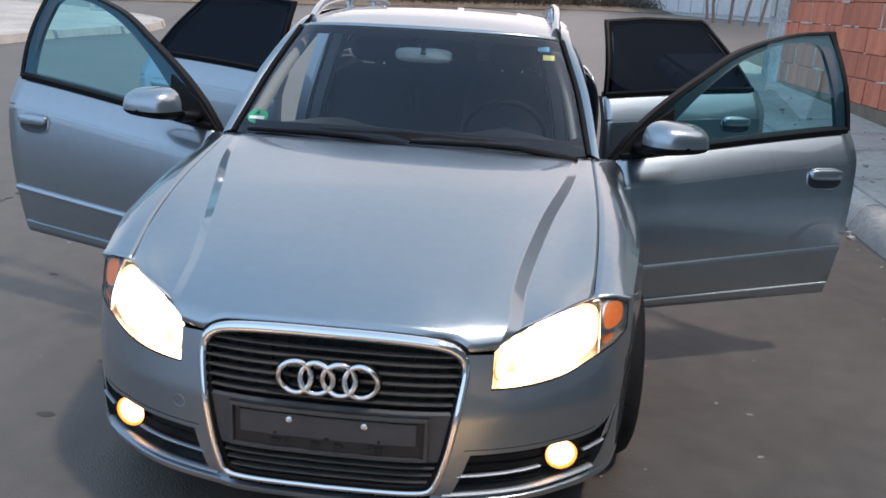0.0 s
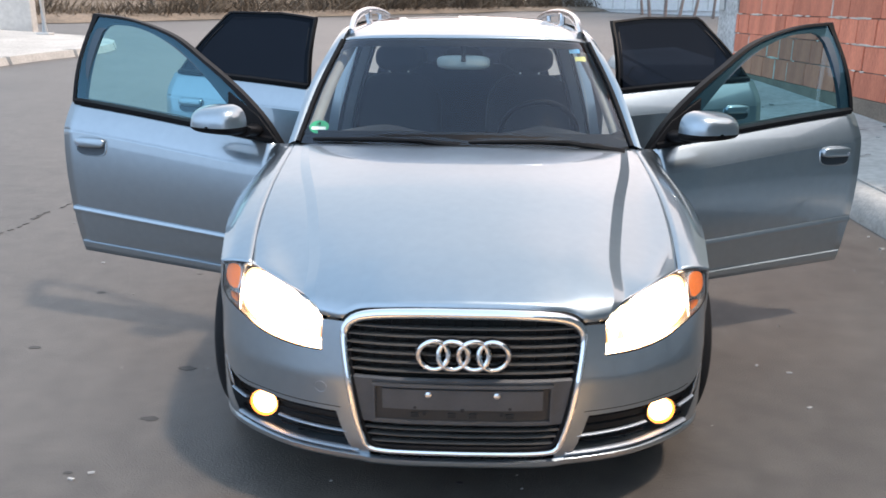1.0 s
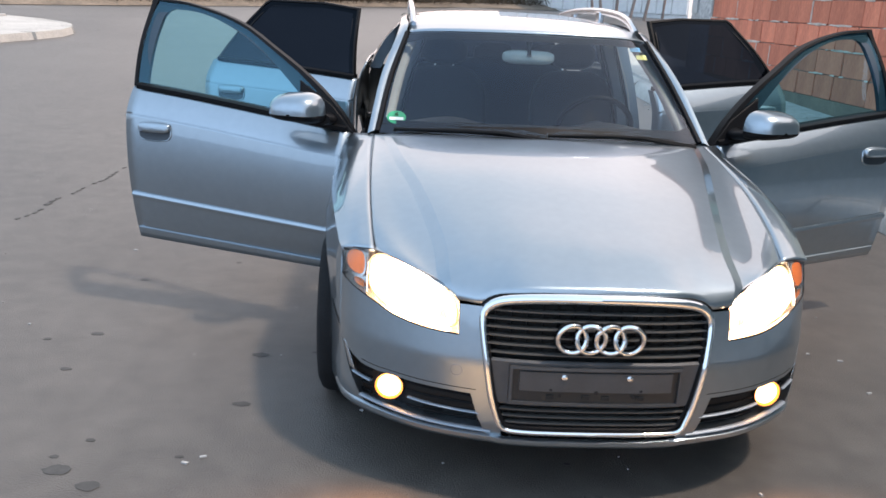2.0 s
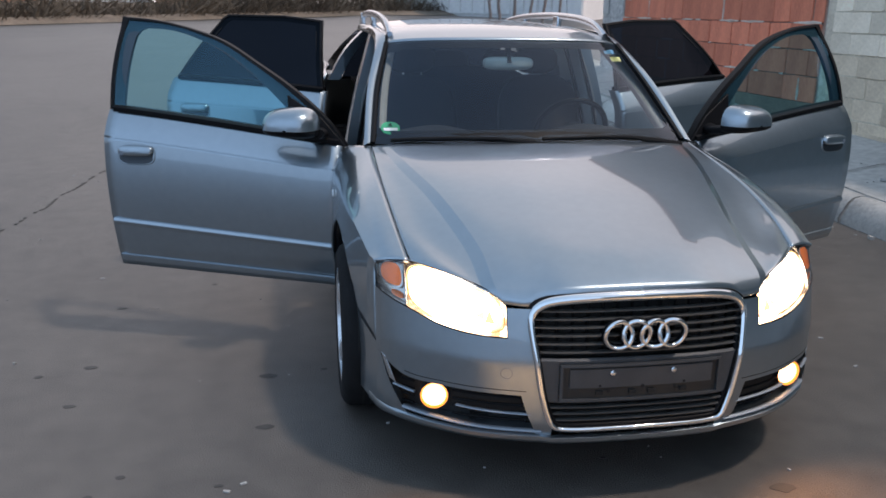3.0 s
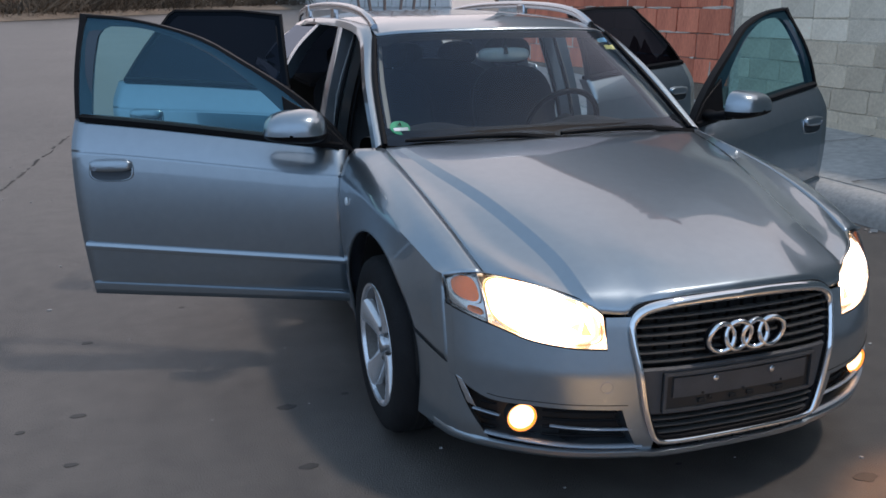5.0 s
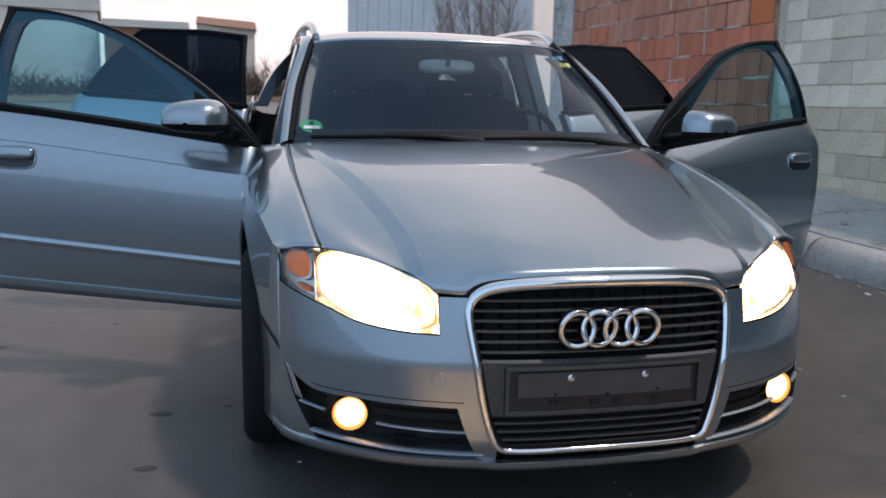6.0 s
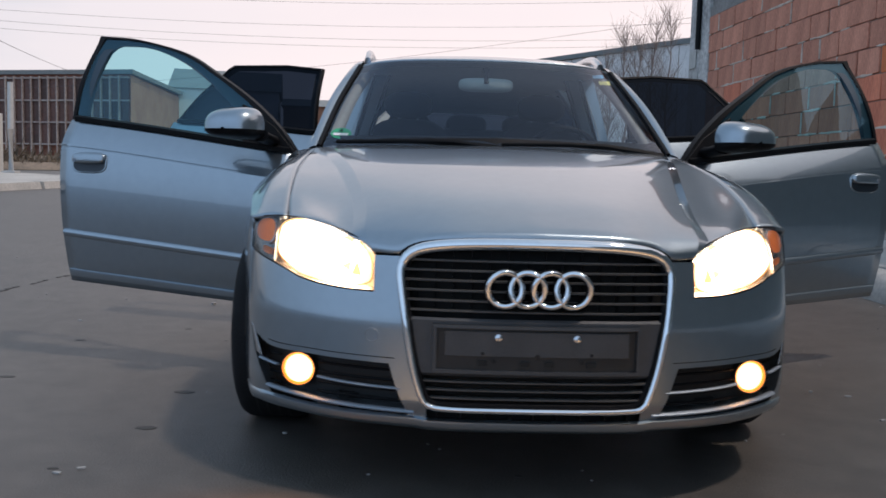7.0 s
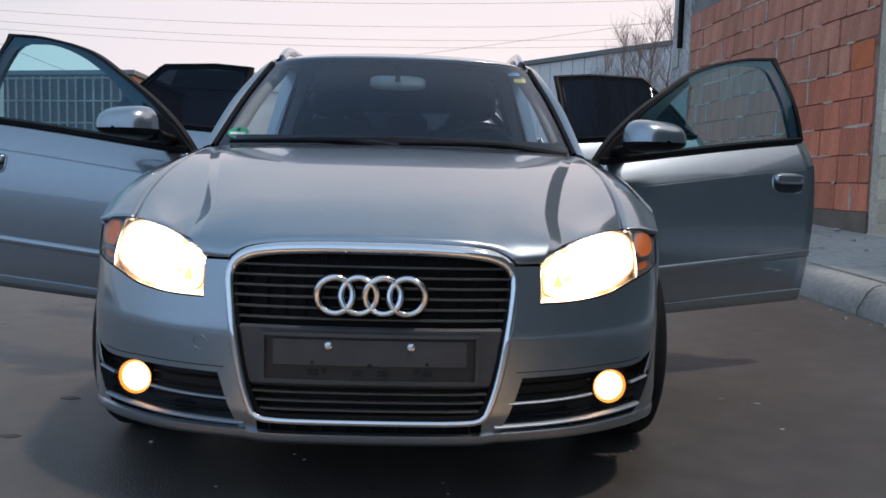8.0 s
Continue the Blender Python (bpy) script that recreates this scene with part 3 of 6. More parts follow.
def building(name, label, corners, height, material, roof_mat, roof_rise=0.0, over=0.3):
    """A far building on four ground corners."""
    b = thing(name, label, "building")
    g = Geo()
    c = [Vector((x, y, ground_z(x, y) - 0.4)) for x, y in corners]
    top = Vector((0, 0, height + 0.4))
    g.grid([c + c[:1], [q + top for q in c + c[:1]]], flip=True)
    part("wall", g, material, b, smooth=0)
    mid = sum(c, Vector()) / 4
    g = Geo()
    eave = [mid + (q - mid) * (1 + over / (q - mid).length) + top for q in c]
    if roof_rise:
        r0, r1 = (eave[0] + eave[3]) / 2 + Vector((0, 0, roof_rise)), (eave[1] + eave[2]) / 2 + Vector((0, 0, roof_rise))
        base = len(g.v)
        g.v += [tuple(q) for q in (*eave, r0, r1)]
        g.f += [(base, base + 1, base + 5, base + 4), (base + 2, base + 3, base + 4, base + 5), (base + 1, base + 2, base + 5), (base + 3, base, base + 4), (base + 3, base + 2, base + 1, base)]
    else:
        g.slab([tuple(q) for q in eave], (0, 0, 0.25))
    part("roof", g, roof_mat, b, smooth=0)
    return b


def toward(az, dist):
    return (0.1 + dist * math.sin(radians(az)), -1.9 + dist * math.cos(radians(az)))


# long factory hall with panes between thin piers
hall_a, hall_b = toward(-34, 67), toward(-18.9, 52)
hall = building("factory_hall", "long brick factory hall with rows of dusty panes", [hall_a, hall_b, toward(-15.9, 66), toward(-30, 84)], 5.15, SHED_BRICK, ROOF_SHEET)
run = Vector((hall_b[0] - hall_a[0], hall_b[1] - hall_a[1], 0))
ahead = run.normalized()
face = Vector((ahead.y, -ahead.x, 0))
turn = Matrix.Rotation(math.atan2(ahead.y, ahead.x), 3, "Z")
z0 = ground_z(*hall_b)
gable = [Vector((*q, 0)) for q in (hall_b, toward(-15.9, 66))]
part("gable_wall", Geo().slab([gable[0] + Vector((0.05, -0.05, z0)), gable[1] + Vector((0.05, -0.05, z0)), gable[1] + Vector((0.05, -0.05, z0 + 5.1)), gable[0] + Vector((0.05, -0.05, z0 + 5.1))], (-0.05, 0.06, 0)), GABLE, hall, "orange brick end wall", smooth=0)
for i in range(36):
    base = Vector((*hall_a, 0)) + run * ((i + 0.5) / 36)
    for z, h in ((1.45, 1.2), (2.72, 1.2), (3.99, 1.2)):
        part("window_pane", Geo().box(base + face * 0.05 + Vector((0, 0, z0 + z + 0.3)), (run.length / 36 - 0.07, 0.1, h), turn), SHED_GLASS, hall, smooth=0)
    part("pier", Geo().box(Vector((*hall_a, 0)) + run * (i / 36) + face * 0.12 + Vector((0, 0, z0 + 2.6)), (0.075, 0.24, 4.9), turn), MULLION, hall, smooth=0)
for z in (1.1, 2.38, 3.65, 4.95):
    part("band", Geo().box(Vector((*hall_a, 0)) + run / 2 + face * 0.1 + Vector((0, 0, z0 + z)), (run.length, 0.2, 0.09), turn), MULLION, hall, smooth=0)

white = building("white_shed", "white rendered shed with cement sheet roof", [toward(-16.4, 66), toward(-9.6, 66), toward(-9.4, 76), toward(-15.6, 76)], 5.7, WHITE_RENDER, ROOF_SHEET, roof_rise=1.9)
grey = building("rendered_house", "low rendered house with dark eaves", [toward(-3.9, 56), toward(-0.3, 60), toward(-0.3, 70), toward(-3.6, 68)], 4.5, PLASTER, RUST, roof_rise=0.9)
rusty = building("rusty_shed", "small rusty sheet shed", [toward(-9.3, 64), toward(-4.4, 64), toward(-4.4, 72), toward(-9.0, 72)], 4.6, RUST, ROOF_SHEET, roof_rise=0.8)

ware_a, ware_b = toward(5.6, 54), toward(17.5, 43)
ware = building("warehouse", "grey sheet-clad warehouse with a flat roof", [ware_a, ware_b, toward(22, 62), toward(10, 74)], 6.6, SHEET, ROOF_SHEET)
run = Vector((ware_b[0] - ware_a[0], ware_b[1] - ware_a[1], 0))
ahead = run.normalized()
face = Vector((ahead.y, -ahead.x, 0))
turn = Matrix.Rotation(math.atan2(ahead.y, ahead.x), 3, "Z")
for i in range(15):
    part("panel", Geo().box(Vector((*ware_a, ground_z(*ware_a) + 3.3)) + run * ((i + 0.5) / 15) + face * 0.04, (run.length / 15 - 0.08, 0.08, 6.4), turn), SHEET, ware, smooth=0)


def bare_tree(place, height, seed, spread=0.36):
    """A leafless poplar: trunk, steep limbs and many thin twigs."""
    rnd = random.Random(seed)
    tree = thing("bare_tree", "leafless slender poplar against the evening sky", "tree", Matrix.Translation(place), "poplars")
    g = Geo()
    trunk = [Vector((0.12 * math.sin(i * 1.3 + seed), 0.1 * math.cos(i), height * i / 7)) for i in range(8)]
    g.tube(trunk, [0.065 * (1 - i / 7.6) + 0.01 for i in range(8)], 6)
    part("trunk", g, BARK, tree)
    limbs, twigs = Geo(), Geo()
    for i in range(46):
        t = rnd.uniform(0.16, 0.95)
        k = min(int(t * 7), 6)
        start = trunk[k].lerp(trunk[k + 1], t * 7 - k)
        az, long = rnd.uniform(0, 2 * math.pi), height * rnd.uniform(0.14, 0.30) * (1.15 - t * 0.7)
        d = Vector((math.cos(az) * spread * 2, math.sin(az) * spread * 2, 1)).normalized()
        pts = [start + d * long * s + Vector((0, 0, 0.1 * s * s)) for s in (0, 0.35, 0.7, 1)]
        limbs.tube(pts, [0.016, 0.012, 0.008, 0.004], 4)
        for _ in range(8):
            s = rnd.uniform(0.15, 1)
            b = pts[0].lerp(pts[3], s)
            e = b + Vector((rnd.gauss(0, 0.28), rnd.gauss(0, 0.28), rnd.uniform(0.35, 0.95)))
            twigs.tube([b, b.lerp(e, 0.5) + Vector((rnd.gauss(0, 0.05), rnd.gauss(0, 0.05), 0)), e], [0.005, 0.004, 0.0025], 3, cap=False)
    tagged(part("branchwork", limbs, BARK, tree), kind="stuff")
    tagged(part("brushwood", twigs, BARK, tree), kind="stuff")


for k, (az, dist, h) in enumerate(((12.0, 39, 5.4), (13.1, 40, 6.6), (14.0, 38, 6.2), (14.8, 39, 7.2), (15.8, 40, 7.6), (11.4, 44, 4.8))):
    x, y = toward(az, dist)
    bare_tree((x, y, ground_z(x, y)), h, k + 3)

# overhead wires, sagging between poles outside the view
for k, (za, zb, dy) in enumerate(((9.6, 9.9, 0), (9.1, 9.5, 0.4), (8.2, 8.5, 0.2), (7.9, 7.9, 0.6), (7.6, 7.7, 0.9))):
    pts = [Vector((-34 + 62 * t, 34 + dy - 3 * t, za + (zb - za) * t - 1.6 * math.sin(math.pi * t))) for t in [i / 24 for i in range(25)]]
    tagged(part("overhead_wire", Geo().tube(pts, 0.0055, 4), WIRE), "thin black overhead wire sagging across the sky", "wire", "overhead wires")
pts = [Vector((14 - 46 * t, 26 + 14 * t, 7.2 - 3.2 * t - 1.0 * math.sin(math.pi * t))) for t in [i / 24 for i in range(25)]]
tagged(part("overhead_wire", Geo().tube(pts, 0.0055, 4), WIRE), "single thin wire running down across the sky", "wire", "overhead wires")

pts = [Vector((-8.2 - 11.5 * t, 4.0 + 50.0 * t, 3.9 + 1.9 * t - 0.5 * math.sin(math.pi * t) + 0.33)) for t in [i / 24 for i in range(25)]]
tagged(part("overhead_wire", Geo().tube(pts, 0.008, 4), WIRE), "thin wire crossing the far street", "wire", "overhead wires")

# street pole on the far pavement corner
px, py = -10.0, 18.6
pole = thing("street_pole", "slim pale galvanised pole on the far pavement", "pole", Matrix.Translation((px, py, ground_z(px, py))))
part("shaft", Geo().tube([(0, 0, 0), (0, 0, 1.2), (0.01, 0, 2.3)], [0.075, 0.07, 0.065], 10), GALV, pole)
part("base_plate", Geo().box((0, 0, 0.18), (0.3, 0.3, 0.05)), GALV, pole, bevel=0.01)
g = Geo().box((-14.2, 20.6, ground_z(-14, 20) + 0.7), (6.0, 0.3, 1.9))
tagged(part("garden_wall", g, PLASTER, bevel=0.03), "pale plastered garden wall across the road", "wall", kind="structure")

# spots on the asphalt
rnd = random.Random(11)
SPOTS = ((-1.165, 1.14, 0.062), (-1.163, 0.685, 0.055), (-1.91, 1.33, 0.050), (-2.10, 1.26, 0.036), (-1.92, 2.08, 0.045), (-0.93, 1.18, 0.028), (-1.91, 0.96, 0.04), (-1.49, 2.42, 0.03), (0.0, 0.29, 0.022), (-1.66, 0.21, 0.085), (-1.53, 0.12, 0.075), (-1.70, 0.29, 0.03), (-1.62, 0.40, 0.03), (-1.30, 0.30, 0.025), (0.52, 0.02, 0.075))
for x, y, r in SPOTS:
    r *= 0.42
    ring = [(x + r * (1 + 0.45 * noise.noise((x * 9 + math.cos(a) * 1.3, y * 9 + math.sin(a) * 1.3, 1))) * math.cos(a) * 1.3, y + r * (1 + 0.45 * noise.noise((x * 5 + math.cos(a) * 1.3, math.sin(a), 5))) * math.sin(a) * 0.8, ground_z(x, y) + 0.0006) for a in [k * math.pi / 9 for k in range(18)]]
    tagged(part("oil_spot", Geo().slab(ring, (0, 0, 0.0012)), OIL, smooth=0), "dark dried oil spot on the asphalt", "stain", "oil spots", "structure")
g = Geo()
for _ in range(260):
    x, y = rnd.uniform(-4.5, 2.7), rnd.uniform(-1.5, 7.5)
    r = rnd.choice((0.003, 0.004, 0.004, 0.006, 0.012 if rnd.random() < 0.1 else 0.004))
    g.box((x, y, ground_z(x, y) + r * 0.4), (r * 2, r * 1.5, r), Matrix.Rotation(rnd.uniform(0, 3), 3, "Z"))
for x, y in ((-2.12, 2.60), (1.35, 0.84), (1.39, 1.16), (-1.22, 0.30), (-1.27, 0.26)):
    g.box((x, y, ground_z(x, y) + 0.003), (0.022, 0.010, 0.005), Matrix.Rotation(rnd.uniform(-0.6, 0.6), 3, "Z"))
tagged(part("grit", g, PEBBLE, smooth=0), "scattered pale grit on the road", "grit", kind="stuff")
# a thin crack filled with dirt across the road
g = Geo()
pts = [Vector((-3.05 + 0.67 * t + 0.05 * noise.noise((t * 14, 0, 0)), 3.2 + 4.6 * t, 0)) for t in [i / 60 for i in range(61)]]
for k, q in enumerate(pts):
    if noise.noise((k * 0.7, 2, 0)) > -0.15:
        r = 0.012 + 0.012 * abs(noise.noise((k * 1.9, 5, 0)))
        g.box((q.x, q.y, ground_z(q.x, q.y) + 0.002), (r * 1.6, r * 3.4, 0.004), Matrix.Rotation(-0.15 + 0.5 * noise.noise((k * 1.3, 8, 0)), 3, "Z"))
tagged(part("road_crack", g, OIL, smooth=0), "thin broken dark crack across the asphalt", "crack", kind="structure")

# ---------- the car: nose at y = 0, tail at y = 4.58, standing on z = 0 ----------
car = thing("estate_car", "grey-blue metallic estate car, all doors open, lamps lit", "car")

# main lines of the body, for the half with x > 0
NOSE = ((0, 0.03), (0.2, 0.037), (0.34, 0.062), (0.5, 0.118), (0.62, 0.195), (0.72, 0.287), (0.768, 0.365), (0.788, 0.435), (0.806, 0.505), (0.823, 0.58), (0.834, 0.66), (0.842, 0.80))
GAP_X = ((0.376, 0.668), (0.6, 0.690), (0.9, 0.703), (1.33, 0.703))
GAP_Z = ((0.376, 0.712), (0.6, 0.795), (0.9, 0.868), (1.33, 0.938))


def nose_y(x, z):
    """The front face: bowed in plan, leaning back above the bumper and tucked in below it."""
    return soft(NOSE, abs(x)) + 0.20 * max(0, z - 0.47) + 0.35 * max(0, 0.27 - z)


def nose_x(y, z):
    """Where the front face meets a given y."""
    return float(np.interp(y - 0.20 * max(0, z - 0.47) - 0.35 * max(0, 0.27 - z), [b for _, b in NOSE], [a for a, _ in NOSE]))


def gap(y, dx=0.0, dz=0.0):
    return (soft(GAP_X, y) + dx, y, soft(GAP_Z, y) + dz)


def mirror_curve(points):
    """A curve across the car from its half with x >= 0."""
    return [(-x, y, z) for x, y, z in reversed(points) if x > 1e-4] + list(points)


# bonnet: front edge over grille and lamps, a raised middle that drops by a short slope on each side, rear edge at the wipers
hood_front = [(0, 0.077, 0.690), (0.2, 0.084, 0.686), (0.30, 0.101, 0.668), (0.345, 0.101, 0.642), (0.415, 0.128, 0.642), (0.455, 0.168, 0.669), (0.57, 0.265, 0.707), (0.662, 0.372, 0.713)]
hood_lip = [(0, 0.130, 0.7165), (0.2, 0.137, 0.7125), (0.30, 0.151, 0.7025), (0.375, 0.162, 0.694), (0.436, 0.180, 0.692), (0.474, 0.205, 0.685), (0.57, 0.292, 0.717), gap(0.425, -0.001)]
hood_mid = [(0, 0.30, 0.776), (0.2, 0.305, 0.774), (0.32, 0.322, 0.769), (0.39, 0.335, 0.765), (0.447, 0.358, 0.7615), (0.487, 0.376, 0.7440), (0.575, 0.42, 0.744), gap(0.55, -0.001)]
hood_back = [(0, 0.66, 0.868), (0.2, 0.665, 0.867), (0.36, 0.68, 0.863), (0.45, 0.687, 0.8585), (0.512, 0.695, 0.853), (0.552, 0.708, 0.8345), (0.625, 0.735, 0.832), gap(0.80, -0.001)]
hood_rear = [(0, 0.98, 0.926), (0.2, 0.985, 0.925), (0.40, 1.00, 0.920), (0.53, 1.008, 0.914), (0.588, 1.012, 0.909), (0.626, 1.022, 0.8955), (0.665, 1.04, 0.895), gap(1.08, -0.001)]
hood_end = [(0, 1.235, 0.957), (0.2, 1.242, 0.956), (0.42, 1.262, 0.952), (0.58, 1.285, 0.9478), (0.640, 1.298, 0.9442), (0.668, 1.308, 0.9395), (0.685, 1.316, 0.939), gap(1.325, -0.001)]


def hood_row(c):
    """Half a cross line of the bonnet: crowned middle, short slope, shallow outer part; vertices gather at the two bends."""
    flat, fall = spline(c[:5], 240), spline(c[5:], 240)
    slope = spline([c[4], c[5]], 9)
    return [flat[round(239 * (1 - (1 - k / 30) ** 1.7))] for k in range(31)] + slope[1:-1] + [fall[round(239 * (k / 24) ** 1.7)] for k in range(25)]


half_rows = [hood_row(c) for c in (hood_front, hood_lip, hood_mid, hood_back, hood_rear, hood_end)]
cols = [spline(c, 48) for c in zip(*half_rows)]
g = Geo()
g.grid([[Vector((-q.x, q.y, q.z)) for q in reversed(row[1:])] + list(row) for row in zip(*cols)])
hood = part("bonnet", g, PAINT, car, "metallic grey-blue bonnet with two soft creases", smooth=60, thick=0.012)

ARCH_Y, ARCH_Z, ARCH_R = 0.928, 0.335, 0.375
REAR_Y = 3.575
CREASE_X = ((0.44, 0.784), (0.7, 0.826), (1.0, 0.852), (1.42, 0.862), (2.4, 0.872), (3.4, 0.868), (4.2, 0.84))
CREASE_Z = ((0.44, 0.702), (0.7, 0.770), (1.0, 0.804), (1.42, 0.815), (2.4, 0.922), (3.4, 0.975), (4.2, 0.985))
BELT_Z = ((1.42, 0.915), (2.4, 1.035), (3.35, 1.10), (4.3, 1.11))


def arch(y, centre):
    return ARCH_Z + math.sqrt(max(ARCH_R**2 - (y - centre) ** 2, 0))


def side_x(y, z):
    """The flank below the crease line."""
    top = soft(CREASE_Z, y)
    cx = soft(CREASE_X, y)
    t = max(0.0, min(1.0, (top - z) / max(top - 0.22, 0.05)))
    bulge = soft(((0.385, 0.032), (0.6, 0.024), (1.0, 0.014), (1.45, 0.003)), y) * math.sin(min(1, t * 1.5) * math.pi * 0.62) - 0.055 * max(0, t - 0.52) ** 1.5
    bulge += soft(((1.1, 0.0), (1.5, 1.0)), y) * (0.036 * math.sin(math.pi * t) * (1 - t) - 0.034 * t)
    flare = 0.0
    for c in (ARCH_Y, REAR_Y):
        d = math.hypot(y - c, z - ARCH_Z)
        flare += 0.016 * max(0, 1 - abs(d - ARCH_R) / 0.13) ** 2
    x = cx + bulge + flare
    w = min(1.0, max(0.0, (0.82 - y) / 0.30))
    w = w * w * (3 - 2 * w) * min(1.0, t * 2.5)
    return x + (nose_x(y, z) - x) * w


def wing_seam(y):
    """Height of the joint between wing and bumper, dropping towards the lamp."""
    return 0.440 + 0.2135 * (min(max(y, 0.405), 0.583) - 0.405)


for side in (1, -1):
    # front wing
    g = Geo(side)
    lamp_edge = spline([(0.6705, 0.378, 0.713), (0.72, 0.398, 0.716), (0.779, 0.426, 0.708)], 8)
    rows = [lamp_edge + [Vector((0.7775, nose_y(0.7775, z), z)) for z in [0.708 - 0.268 * k / 13 for k in range(1, 14)]]]
    for y in steps([(0.47, 0.55, 4), (0.55, 1.31, 30), (1.31, 1.425, 4)]):
        yy = min(y, 1.325)
        top = Vector((soft(GAP_X, yy) + 0.0012, y, soft(GAP_Z, yy) + 0.0005))
        if y > 1.325:
            top = Vector((0.706 + (y - 1.325) * 0.9, y, 0.938 - (y - 1.325) * 0.15))
        cx, cz = soft(CREASE_X, y), soft(CREASE_Z, y)
        mid = Vector((top.x * 0.45 + cx * 0.55, y, top.z * 0.60 + cz * 0.40 + 0.010))
        low = arch(y, ARCH_Y) if abs(y - ARCH_Y) < ARCH_R else 0.215
        if y < ARCH_Y - ARCH_R + 0.03:
            low = max(low if y > ARCH_Y - ARCH_R else 0.0, wing_seam(y))
        upper = spline([top, mid, (cx, y, cz)], 8)
        lower = [Vector((side_x(y, cz + (low - cz) * k / 13), y, cz + (low - cz) * k / 13)) for k in range(1, 14)]
        rows.append(upper + lower)
    # the front corner follows the round of the bumper
    corner_rows = []
    for f in (0.25, 0.5, 0.75):
        row = [a.lerp(b, f) for a, b in zip(rows[0], rows[1])]
        for k, q in enumerate(row[8:]):
            q.y += (nose_y(q.x, q.z) - q.y) * min(1, 0.09 * k)
        corner_rows.append(row)
    g.grid(rows[:1] + corner_rows + rows[1:])
    wing = part("front_wing", g, PAINT, car, "metallic grey-blue front wing", smooth=40, thick=0.012)
    g = Geo(side).lathe([(0.017, 0), (0.015, 0.006), (0.008, 0.008), (0.0, 0.008)], (side_x(1.295, 0.745) + 0.001, 1.295, 0.745), (1, 0, 0), 16)
    part("side_indicator", g, WHITE_PAPER, wing, "small clear side indicator", place=None)
    # wheel-house lining and arch lip
    for cy, name in ((ARCH_Y, "wheel_arch_liner"), (REAR_Y, "wheel_arch_liner")):
        g = Geo(side)
        g.grid([[(x, cy + (ARCH_R - 0.004) * math.cos(a), ARCH_Z + (ARCH_R - 0.004) * math.sin(a)) for a in [math.pi * k / 24 for k in range(25)]] for x in (0.50, 0.825)])
        part(name, g, VOID, car, smooth=60)

    # painted hinge post between wing and door opening
    g = Geo(side)
    g.grid([[(x, y, z) for x, y in ((0.852 - 0.02 * (z < 0.4), 1.422), (0.838, 1.436), (0.80, 1.452), (0.76, 1.49), (0.73, 1.58))] for z in steps([(0.26, 0.84, 8)])])
    part("hinge_post", g, PAINT_IN, car, "painted hinge post", smooth=60, thick=0.004)

    # sill
    g = Geo(side)
    g.grid([[(x, y, z) for y in steps([(1.30, 3.22, 20)])] for x, z in ((0.70, 0.20), (0.80, 0.205), (0.825, 0.24), (0.82, 0.32), (0.79, 0.37), (0.66, 0.375))])
    part("sill", g, PAINT, car, "painted door sill", smooth=50)

    # rear quarter panel with wheel opening
    g = Geo(side)
    rows = []
    for y in steps([(3.22, 3.95, 26), (3.95, 4.45, 8)]):
        cx, cz, bz = soft(CREASE_X, y), soft(CREASE_Z, y), soft(BELT_Z, y)
        low = arch(y, REAR_Y) if abs(y - REAR_Y) < ARCH_R else 0.25
        rows.append([Vector((cx - 0.05, y, bz)), Vector((cx - 0.02, y, (bz + cz) / 2))] + [Vector((side_x(y, cz + (low - cz) * k / 12), y, cz + (low - cz) * k / 12)) for k in range(13)])
    g.grid(rows)
    part("rear_wing", g, PAINT, car, smooth=40, thick=0.012)

# windscreen, roof
SCREEN = [[(0, 1.265, 0.945), (0.3, 1.282, 0.944), (0.55, 1.303, 0.942), (0.690, 1.352, 0.940)],
          [(0, 1.535, 1.170), (0.3, 1.555, 1.166), (0.53, 1.602, 1.156), (0.641, 1.664, 1.146)],
          [(0, 1.805, 1.352), (0.3, 1.824, 1.349), (0.48, 1.870, 1.342), (0.572, 1.930, 1.330)]]
g = Geo().loft([mirror_curve(c) for c in SCREEN], 40, 24)
screen = part("windscreen", g, SCREEN_GLASS, car, "clear windscreen with faint sky reflection", smooth=60)
screen.visible_shadow = False


def screen_point(u, v):
    """A point of the windscreen, u from -1 to 1 across, v from 0 at the base to 1 at the roof."""
    row = [spline(c, 41)[round(abs(u) * 40)] for c in SCREEN]
    q = spline(row, 41)[round(v * 40)]
    return Vector((math.copysign(q.x, u) if u else 0.0, q.y, q.z))


def band(points_in, points_out, lift=0.003):
    n = Vector((0, -0.55, 0.84))
    return Geo().grid([[q + n * lift for q in points_in], [q + n * lift for q in points_out]])


us = [-1 + i / 20 for i in range(41)]
vs = [i / 20 for i in range(21)]
part("screen_border", band([screen_point(u, 0.0) for u in us], [screen_point(u, 0.115 + 0.04 * abs(u) ** 8) for u in us], -0.004), BLACK_TRIM, screen, "black screen-printed edge", smooth=60)
part("screen_border", band([screen_point(u, 0.925 - 0.03 * abs(u) ** 8) for u in us], [screen_point(u, 1.0) for u in us], -0.004), BLACK_TRIM, screen, smooth=60)
for s in (-1, 1):
    part("screen_border", band([screen_point(s * 0.97, v) for v in vs], [screen_point(s, v) for v in vs], -0.004), BLACK_TRIM, screen, smooth=60)
    part("screen_seal", Geo().tube([screen_point(s, v) + Vector((s * 0.006, 0.0, 0.005)) for v in vs], 0.0105, 8, flat=0.65), BLACK_TRIM, screen)

